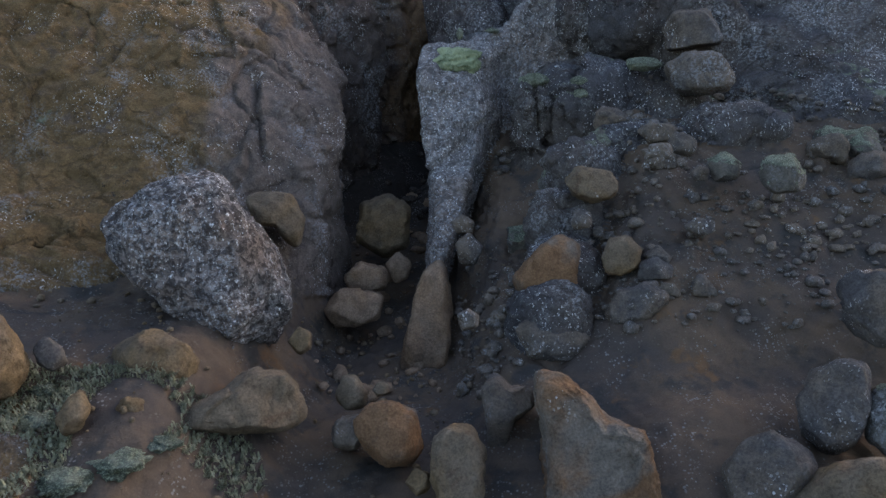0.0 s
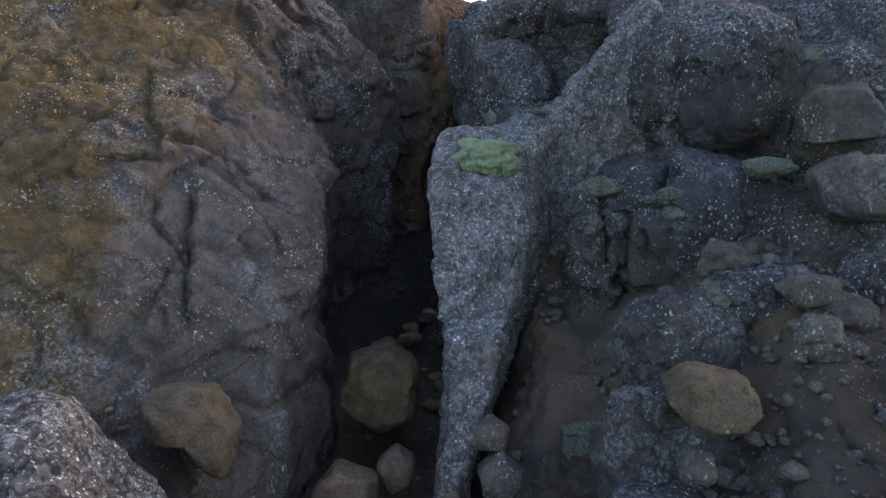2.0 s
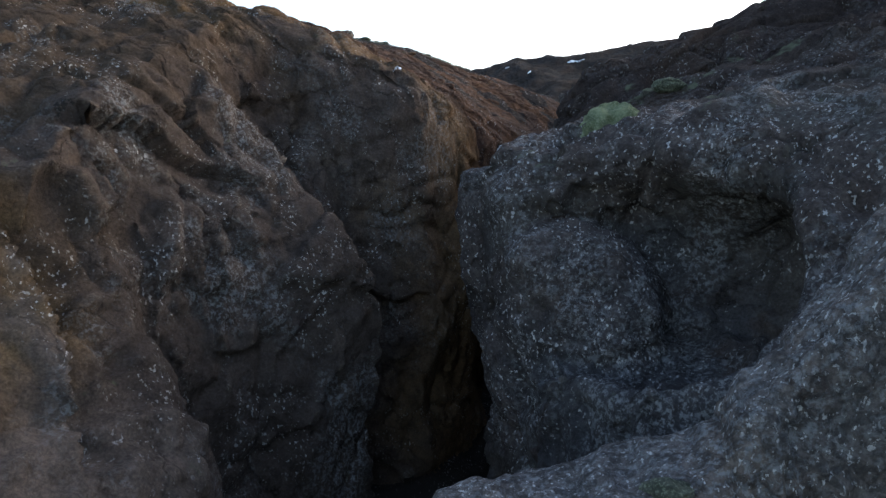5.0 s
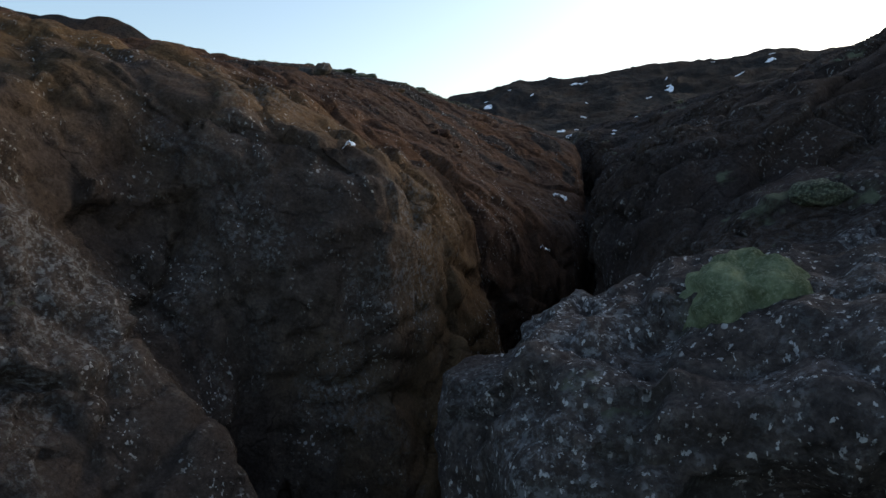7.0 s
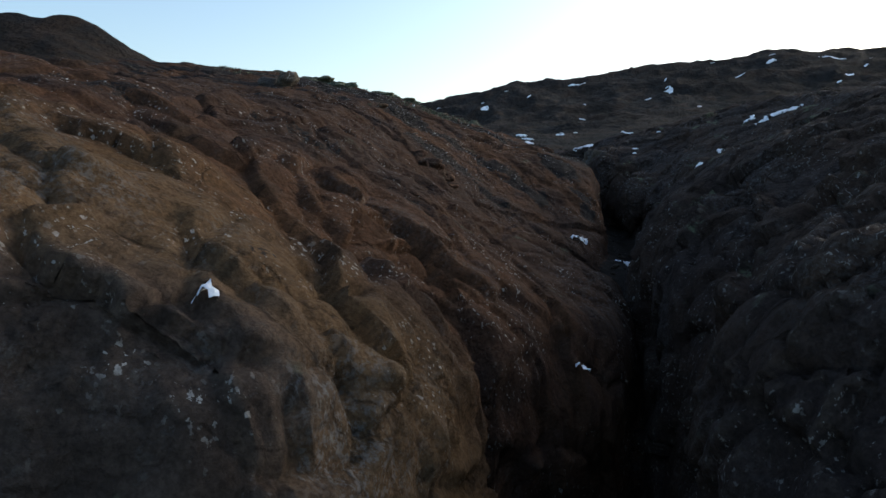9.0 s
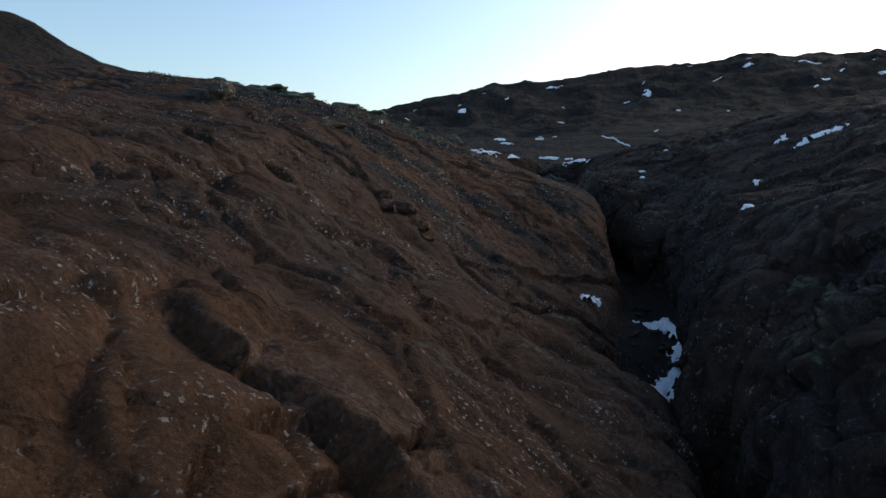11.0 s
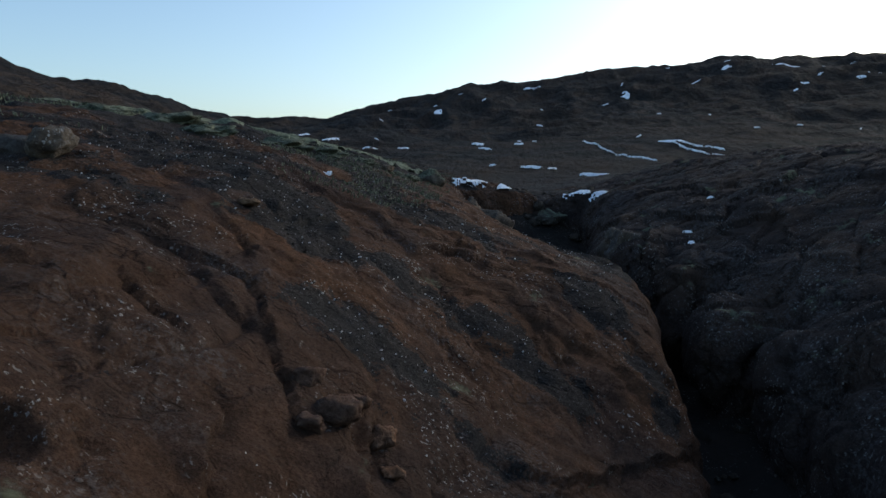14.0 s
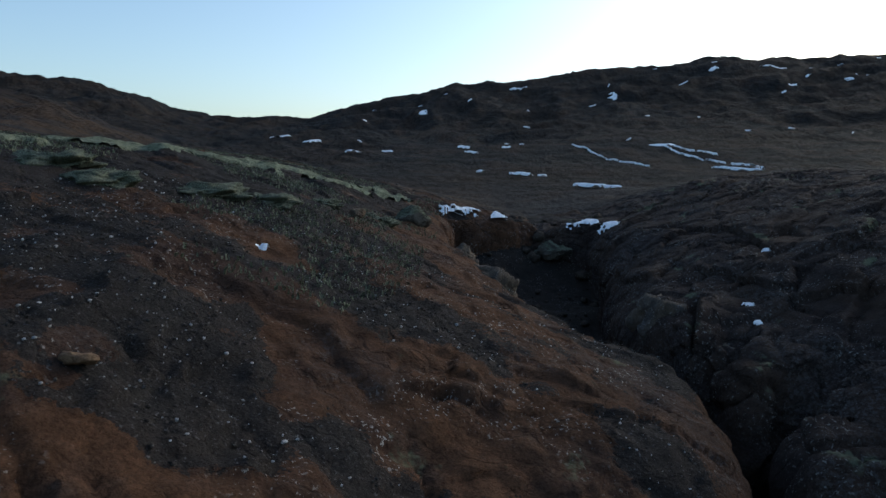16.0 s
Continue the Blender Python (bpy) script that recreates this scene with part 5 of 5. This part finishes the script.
formed_stone((-1.47, 6.65, 0.65), 12, -22, 0.4, ((-0.12, -0.01), (-0.01, 0.15), (0.12, 0.06), (0.11, -0.11), (-0.03, -0.15)), PLAIN_STONE, "ochre stone at the foot of a crusted boulder")
formed_stone((0.24, 6.20, 1.04), -2, -21, 0.4, ((-0.11, 0.04), (-0.01, 0.1), (0.11, 0.04), (0.09, -0.07), (-0.05, -0.1)), LICHEN_STONE, "dark stone lying in the gully")
formed_stone((1.82, 6.05, 0.18), -17, -27, 0.25, ((-0.05, -0.02), (-0.02, 0.07), (0.05, 0.03), (0.04, -0.06)), LICHEN_STONE, "dark stone on the soil under the scree")
formed_stone((-2.1, 8.5, 1.5), 14, -12, 0.7, ((-0.35, 0.28), (-0.1, 0.36), (0.19, 0.32), (0.37, 0.0), (0.28, -0.37), (0.13, -0.33), (0.0, -0.09), (-0.25, -0.04)), PLAIN_STONE, "smooth ochre lump of rock bulging from the cliff foot", levels=5)

# smaller stones on the scree: x, y, width, height and kind
ROCKS_SCREE = (
    (2.31, 7.18, 0.36, 0.3, "L"), (2.74, 7.0, 0.24, 0.2, "L"), (2.38, 6.9, 0.22, 0.18, "L"),
    (3.01, 9.02, 0.48, 0.33, "L"), (5.02, 9.0, 0.52, 0.42, "M"), (5.36, 8.95, 0.6, 0.5, "M"), (4.85, 8.75, 0.5, 0.42, "L"),
    (5.17, 8.4, 0.5, 0.42, "L"), (1.05, 9.2, 0.48, 0.4, "M"), (1.58, 9.85, 0.5, 0.42, "M"), (2.09, 9.32, 0.42, 0.32, "M"),
    (2.69, 8.62, 0.4, 0.32, "L"), (1.78, 8.75, 0.3, 0.3, "L"), (2.3, 9.6, 0.5, 0.36, "L"))
number = 11
for x, y, wide, high, style in ROCKS_SCREE:
    number += 7
    material, label = KINDS[style]
    boulder(x, y, wide, high, number, material, label, square=4.0, sink=0.4)


def cushion(x, y, wide, deep, high, seed, material=None, label="soft pale green moss cushion on bare rock", z=None, group="moss cushions", turn=0, sink=0.45, tip=0, lumps=0.16):
    d, f = BALLS[5]
    v = d * np.array((wide, deep, high)) / 2
    lump = lumps * fractal(d * 1.7 + seed, 3, seed) + 0.05 * fractal(d * 7 + seed, 3, seed + 4)
    v = v * (1 + lump)[:, None]
    ob = mesh_object("moss_cushion", v, f, material or MOSS)
    base = float(top_at(x, y)) if z is None else z
    ob.matrix_world = pose(x, y, base + high * (0.5 - sink), tip, 0, turn)
    return tagged(ob, label, "moss", group)


cushion(0.24, 10.92, 0.64, 0.4, 0.32, 3, z=3.46, sink=0.5, tip=28, lumps=0.3)
cushion(0.45, 10.78, 0.22, 0.2, 0.2, 5, z=3.36, sink=0.5, tip=35, lumps=0.3)
cushion(0.06, 10.8, 0.2, 0.18, 0.16, 6, z=3.36, sink=0.5, tip=35, lumps=0.3)
cushion(0.88, 14.62, 0.5, 0.54, 0.5, 8, sink=0.5, z=5.53, lumps=0.2, tip=22)
cushion(1.38, 10.66, 0.46, 0.36, 0.22, 12, DULL_MOSS, "dull green moss on a rock ledge", z=3.14)
cushion(1.97, 10.2, 0.3, 0.2, 0.13, 15, DULL_MOSS, "dull green moss on a rock ledge", z=3.15)
cushion(2.03, 10.15, 0.3, 0.2, 0.16, 17, DULL_MOSS, "dull green moss on a rock ledge", z=2.97)
cushion(2.9, 10.35, 0.5, 0.25, 0.2, 18, DULL_MOSS, "dull green moss in a crack between two rocks", z=3.38)
cushion(0.26, 11.16, 0.1, 0.1, 0.16, 21, DULL_MOSS, "small tuft of dull moss on the blade of rock", z=3.83)
cushion(0.79, 11.6, 0.22, 0.14, 0.08, 22, DULL_MOSS, "small tuft of dull moss on the blade of rock", z=3.9)
cushion(1.53, 15.55, 0.3, 0.25, 0.14, 19, DULL_MOSS, "dull green moss on a rock ledge")


def largest_island(quads, count):
    """Only the biggest connected piece of a sheet."""
    if not len(quads):
        return quads
    mark = np.arange(count)
    for _ in range(400):
        low = mark[quads].min(1)
        was = mark.copy()
        for i in range(4):
            np.minimum.at(mark, quads[:, i], low)
        if (was == mark).all():
            break
    home = mark[quads[:, 0]]
    return quads[home == np.bincount(home).argmax()]


def sheet(name, x, y, long, wide, turn, seed, material, label, category, thick=0.03, ragged=0.5, height=top_at, cell=0.06, group="", holes=0.0, steep=3.0, within=9.0):
    """A thin sheet with a torn outline that lies on the land: snow or moss."""
    n, m = max(4, int(long / cell)), max(4, int(wide / cell))
    u, w = np.meshgrid(np.linspace(-1.25, 1.25, n + 1), np.linspace(-1.25, 1.25, m + 1), indexing="ij")
    c, s = math.cos(radians(turn)), math.sin(radians(turn))
    px, py = x + 0.5 * (u * long * c - w * wide * s), y + 0.5 * (u * long * s + w * wide * c)
    p = np.stack([u * 1.6 * max(1, long / wide) ** 0.6, w * 1.6, u * 0 + seed * 3.7], -1).reshape(-1, 3)
    edge = 1 - np.hypot(u, w) + ragged * fractal(p, 4, seed % 60).reshape(u.shape)
    if holes:
        edge = np.minimum(edge, 0.35 + holes * fractal(p * 2.4 + 5, 3, seed % 60 + 2).reshape(u.shape))
    z = height(px, py) + thick * np.clip(edge * 2.5, -0.6, 1)
    v = np.stack([px, py, z], -1).reshape(-1, 3)
    i = np.arange(n)[:, None] * (m + 1) + np.arange(m)[None]
    q = np.stack([i, i + m + 1, i + m + 2, i + 1], -1).reshape(-1, 4)
    q = q[(edge.ravel()[q] > 0).sum(1) >= 2]
    spread_z = z.ravel()[q]
    q = q[(spread_z.max(1) - spread_z.min(1) < steep * cell) & (np.abs(spread_z.mean(1) - np.median(z[edge > 0])) < within)]
    q = largest_island(q, len(v))
    if len(q) < 4:
        return None
    return tagged(mesh_object(name, v, q, material), label, category, group)


# ---- snow, stones and low plants ----
OLD_SNOW = "small patch of old snow on bare ground"
for x, y, long, wide, turn in ((4.7, 28.7, 0.9, 0.28, 20), (4.5, 29.7, 0.3, 0.2, 60), (2.5, 25.4, 0.26, 0.14, 40), (2.72, 25.5, 0.14, 0.08, 30),
                               (-1.05, 38.75, 0.5, 0.35, 0), (-0.65, 38.9, 0.6, 0.3, 10), (0.02, 38.85, 0.5, 0.7, 0), (1.95, 38.9, 0.65, 0.75, 20), (2.4, 38.3, 0.55, 0.65, -30),
                               (-1.25, 16.52, 0.08, 0.1, 30), (1.7, 10.62, 0.1, 0.06, 10), (0.27, 19.46, 0.22, 0.16, 0), (3.23, 32.56, 0.14, 0.12, 0), (2.41, 31.12, 0.16, 0.1, 0), (2.33, 30.69, 0.1, 0.1, 0), (0.72, 25.56, 0.36, 0.15, 40), (-2.47, 29.0, 0.12, 0.08, 0), (3.3, 27.4, 0.16, 0.12, 0)):
    sheet("snow_patch", x, y, long, wide, turn, int(x * 31 + y * 17), SNOW, OLD_SNOW, "snow", 0.035, 0.45, cell=min(0.022, long / 6), within=0.4, group="near snow patches")
for x, y, long, wide, turn, seed, holes in ((1.82, 25.95, 1.35, 0.15, 92, 8, 0.0), (1.6, 26.38, 0.6, 0.2, 25, 12, 0.3), (1.45, 25.2, 0.75, 0.6, 40, 21, 0.45), (1.12, 24.35, 1.7, 0.5, 62, 8, 0.95)):
    sheet("ice_stream", x, y, long, wide, turn, seed, SNOW, "torn strip of snow and ice on the ravine bed", "snow", 0.05, 0.35, cell=0.026, holes=holes, within=0.8,
          height=lambda px, py: ground_top(px, py) + 0.04, group="ice on the ravine bed")

# old snow in the gullies of the hills: x, y, length and width, and the way it lies
HILL_SNOW_LOW = (
    (14.3, 96, 34, 1.5, -84), (22.3, 103, 5, 4, -50), (22.6, 90, 30, 1.8, -88), (24.0, 97, 12, 1.6, -80), (20.7, 78, 5, 1.3, -50),
    (6.6, 62, 4.6, 1.4, -25), (-0.1, 108, 3.2, 3, -60), (0.8, 102, 2.2, 1.5, -40), (4.8, 106, 1.6, 2, 0), (4.2, 78, 2.2, 1.5, -20), (5.6, 77, 0.9, 1.2, 0),
    (1.0, 81, 0.8, 0.8, 0), (-13, 103, 2.4, 1.6, 10), (-9.2, 106, 1.5, 1.6, 0))
HILL_SNOW_HIGH = (
    (-21, 120, 2.6, 5, 20), (-8.1, 170, 2, 14, 10), (33, 178, 2, 14, 0), (48, 178, 4, 3, 0), (14, 199, 5, 3, 0), (58, 188, 3, 5, 20), (70, 184, 6, 3, -20),
    (75, 162, 1.6, 6, 0), (65, 165, 3, 4, 0), (77, 180, 2, 4, 0), (27, 170, 1.6, 3, 0), (-27, 125, 4, 3, 20), (-77, 145, 7, 3, 30), (-74, 154, 3, 3, 0), (82, 178, 2, 3, 0), (3.8, 126, 2.2, 2, 0))
for patches in (HILL_SNOW_LOW, HILL_SNOW_HIGH):
    for x, y, long, wide, turn in patches:
        pieces = 4 if long > 10 else 1
        for k in range(pieces):
            off = (k - 0.5 * (pieces - 1)) * long * 0.75 / pieces
            part_long = long * 0.75 / pieces * (1 if pieces == 1 else 1.1 - 0.2 * (k % 3))
            sheet("snow_patch", x + off * math.cos(radians(turn)), y + off * math.sin(radians(turn)), part_long, wide * (0.26 if pieces == 1 else 0.13), turn, int(abs(x) * 7 + y + 5 * k), SNOW,
                  "distant streak of old snow on a hillside", "snow", 0.12, 0.8, height=open_land, cell=max(min(part_long, wide) / 10, max(part_long, wide) / 90), group="snow streaks on the hills")
drift = random.Random(5)
for k in range(30):
    away, way = drift.uniform(85, 185), radians(drift.uniform(-8, 36))
    sheet("snow_patch", -0.9 + away * math.sin(way), 23.35 + away * math.cos(way), drift.uniform(0.3, 1.0) * away / 120, drift.uniform(0.15, 0.4) * away / 120, drift.uniform(-60, 60), 100 + k, SNOW,
          "small scrap of old snow on a far hillside", "snow", 0.1, 0.8, height=open_land, cell=0.1 * away / 120, group="snow scraps on the hills")


def strewn(name, count, area, sizes, seed, material, label, category, levels=1, keep=None, lift=0.2):
    """Many small stones, each a lump of its own, joined into one."""
    rnd = np.random.RandomState(seed)
    d, f = BALLS[levels]
    x, y = rnd.uniform(area[0], area[1], count), rnd.uniform(area[2], area[3], count)
    if keep:
        ok = keep(x, y, rnd.uniform(0, 1, count))
        x, y = x[ok], y[ok]
    z = top_at(x, y)
    n = len(x)
    s = sizes[0] * (sizes[1] / sizes[0]) ** (rnd.uniform(0, 1, n) ** 2.2)
    shape = rnd.uniform(0.6, 1.25, (n, 3)) * (1, 1, 0.75) * s[:, None] / 2
    jag = rnd.uniform(0.72, 1.15, (n, len(d)))
    a = rnd.uniform(0, 6.3, n)
    v = d[None] * jag[..., None] * shape[:, None]
    c, q = np.cos(a)[:, None], np.sin(a)[:, None]
    v = np.stack([v[..., 0] * c - v[..., 1] * q, v[..., 0] * q + v[..., 1] * c, v[..., 2]], -1)
    v += np.stack([x, y, z + s * lift * 0.5], -1)[:, None]
    quads = (f[None] + (np.arange(n) * len(d))[:, None, None]).reshape(-1, 3)
    return tagged(mesh_object(name, v.reshape(-1, 3), quads, material, smooth=False), label, category, kind="stuff")


def scree_only(x, y, r):
    clump = value_noise(np.stack([x * 1.1, y * 1.1, x * 0], 1), 77)
    return (np.abs(ground_top(x, y) - top_at(x, y)) < 0.3) & (r < 0.45 + 0.6 * clump)


def on_floor(x, y, r):
    return np.abs(ground_top(x, y) - top_at(x, y)) < 0.3


strewn("scree", 5200, (0.2, 6.5, 6.6, 11), (0.025, 0.2), 3, LICHEN_STONE, "loose grey stones strewn down the scree", "stones", 2, scree_only)
strewn("rubble", 1400, (-5, 1.2, 3.6, 9), (0.02, 0.12), 4, PLAIN_STONE, "small brown stones strewn over dark soil", "stones", 1, scree_only)
strewn("pebbles", 2600, (-5, 6.5, 3, 10), (0.012, 0.04), 5, LICHEN_STONE, "fine grey pebbles scattered over soil", "stones", 1, scree_only)
strewn("bed_stones", 120, (-1.6, 0.2, 7, 14), (0.06, 0.4), 6, SLOT_STONE, "brown stones choking the bottom of the slot", "stones", 2, on_floor)
strewn("ravine_stones", 1000, (-1.2, 2.6, 13, 40), (0.05, 0.34), 9, DARK_STONE, "dark stones jammed along the bed of the ravine", "stones", 2, on_floor)
strewn("slope_grit", 26000, (-4.5, 1.0, 22, 31), (0.008, 0.03), 7, GRIT_STONE, "dark grit and pebbles lying on the rock slope", "stones", 1,
       lambda x, y, r: (gravel_at(x, y) > 0.05) & (top_at(x, y) > 6.4))
strewn("pale_grit", 5000, (-4.5, 1.0, 18, 31), (0.01, 0.028), 8, PALE_STONE, "pale flecks of crusted grit among the dark gravel", "stones", 1,
       lambda x, y, r: (gravel_at(x, y) + 0.3 * r > 0.16) & (top_at(x, y) > 6.4))


def tufts(name, count, area, seed, material, label, long=0.12, keep=None):
    rnd = np.random.RandomState(seed)
    x, y = rnd.uniform(area[0], area[1], count), rnd.uniform(area[2], area[3], count)
    if keep:
        ok = keep(x, y)
        x, y = x[ok], y[ok]
    n = len(x)
    z = top_at(x, y)
    a, lean = rnd.uniform(0, 6.3, n), rnd.uniform(0.2, 1.1, n)
    tall = long * rnd.uniform(0.4, 1.2, n)
    side = np.stack([-np.sin(a), np.cos(a), a * 0], 1) * (0.006 + 0.05 * tall)[:, None]
    foot = np.stack([x, y, z - 0.01], 1)
    out = np.stack([np.cos(a) * np.sin(lean), np.sin(a) * np.sin(lean), np.cos(lean)], 1)
    mid = foot + out * (tall * 0.55)[:, None] + np.array((0, 0, 0.012))
    tip = foot + out * tall[:, None] - np.array((0, 0, 0.25)) * (tall * lean)[:, None] * 0.6
    v = np.stack([foot - side, foot + side, mid + side * 0.7, mid - side * 0.7, tip], 1)
    k = (np.arange(n) * 5)[:, None]
    quads = np.concatenate([np.array([[0, 1, 2]]) + k, np.array([[0, 2, 3]]) + k, np.array([[3, 2, 4]]) + k])
    return tagged(mesh_object(name, v.reshape(-1, 3), quads, material), label, "plants", kind="stuff")


def clumped(x, y):
    return fractal(np.stack([x * 1.6, y * 1.6, x * 0], 1), 2, 91) > 0.12


tufts("heath_tufts", 16000, (-3.9, -1.0, 3.6, 5.5), 11, DRY_HEATH, "tufts of pale grey-green moss and dry grass", 0.07, clumped)
for x, y, wide, high in ((-2.35, 4.5, 0.42, 0.16), (-1.95, 4.45, 0.36, 0.13), (-2.7, 4.35, 0.4, 0.15), (-3.2, 4.85, 0.34, 0.14), (-1.6, 4.7, 0.28, 0.1), (-3.3, 5.25, 0.26, 0.1), (-2.15, 4.75, 0.26, 0.1)):
    cushion(x, y, wide, wide * 0.8, high, int(abs(x) * 10 + y), DULL_MOSS, "low cushion of grey-green moss on dark soil", group="moss on the soil", sink=0.68, lumps=0.35)
tufts("ridge_heath", 26000, (-7.5, -1.2, 28, 41), 12, RIDGE_HEATH, "grey-green moss heath along the crest", 0.05,
      lambda x, y: (fractal(np.stack([x * 0.8, y * 0.8, x * 0], 1), 2, 92) > 0.1) & (left_top(x, y) > 7.7))
for x, y, long, wide, turn in ((-6.0, 33.9, 2.4, 0.9, 10), (-5.1, 35.4, 1.8, 0.9, 20), (-4.3, 37.4, 1.6, 0.8, 30), (-3.0, 36.6, 1.6, 0.6, 50), (-2.5, 38.4, 1.2, 0.6, 60), (-6.8, 31.9, 1.6, 0.8, 0)):
    sheet("moss_mat", x, y, long, wide, turn, int(x * 13 + y * 7), RIDGE_HEATH, "ragged mat of pale green moss along the crest", "moss", 0.06, 0.9, cell=0.05, group="moss mats on the crest")
for x, y, wide, high in ((-4.9, 30.2, 0.8, 0.24), (-4.2, 29.8, 0.6, 0.2), (-3.6, 30.6, 0.9, 0.22), (-3.0, 31.0, 0.6, 0.2), (-2.7, 32.6, 0.5, 0.18), (-2.1, 33.2, 0.6, 0.2), (-1.75, 34.4, 0.6, 0.2), (-5.6, 29.6, 0.7, 0.24)):
    cushion(x, y, wide, wide * 0.8, high, int(abs(x) * 10), DULL_MOSS, "low hummock of grey-green moss on the crest", group="moss hummocks", sink=0.74, lumps=0.45)
boulder(-1.55, 34.3, 0.6, 0.38, 61, MOSSY_STONE, "rounded mossy boulder on the ravine rim", group="stones on the slope", sink=0.3)
boulder(-4.35, 26.5, 0.42, 0.32, 67, LICHEN_STONE, "dark squared boulder standing on the crest", group="stones on the slope", sink=0.3, square=3.5)
boulder(-4.75, 26.7, 0.36, 0.24, 71, LICHEN_STONE, "dark squared boulder standing on the crest", group="stones on the slope", sink=0.3, square=3.5)
boulder(-2.62, 26.42, 0.22, 0.06, 73, SLOT_STONE, "flat ochre stone lying on dark grit", group="stones on the slope", sink=0.2, square=7, deep=0.16)
boulder(-2.2, 32.4, 0.22, 0.14, 79, RUST_STONE, "small pinkish stone on the crest", group="stones on the slope", sink=0.3)
boulder(0.76, 17.42, 0.2, 0.22, 83, PALE_STONE, "pale crusted stone stuck on the dark wall", group="stones on the slope", sink=0.5, z=5.73)
for x, y, wide, high in ((-1.5, 24.3, 0.28, 0.16), (-1.3, 24.5, 0.22, 0.14), (-1.7, 24.5, 0.2, 0.13), (-1.47, 24.6, 0.24, 0.15), (-1.6, 24.15, 0.16, 0.1), (-1.2, 24.3, 0.15, 0.09)):
    boulder(x, y, wide, high, int(abs(x) * 100 + y), RUST_DARK, "broken brown rock in a heap on the slope", group="rock heap on the slope", sink=0.56, square=4.5, levels=4, rough=0.07)
# rough rocks on both lips of the ravine's head
for x, y, wide, high, z, seed, style in ((-0.45, 32.4, 0.85, 0.95, 6.95, 31, "L"), (-0.85, 33.6, 0.6, 0.5, 7.35, 37, "L"), (1.55, 31.6, 0.55, 0.95, 6.85, 43, "L"), (2.0, 30.8, 0.8, 0.9, 6.45, 47, "L"), (0.3, 39.2, 0.7, 0.45, 7.0, 53, "L"), (2.35, 36.6, 0.6, 0.5, 7.2, 59, "L"), (1.25, 38.9, 0.9, 0.4, 6.9, 63, "M")):
    boulder(x, y, wide, high, seed, KINDS[style][0], "rough lichen-flecked rock on the lip of the ravine", group="rocks on the ravine lip", sink=0.5, z=z, square=4, rough=0.07, levels=5)
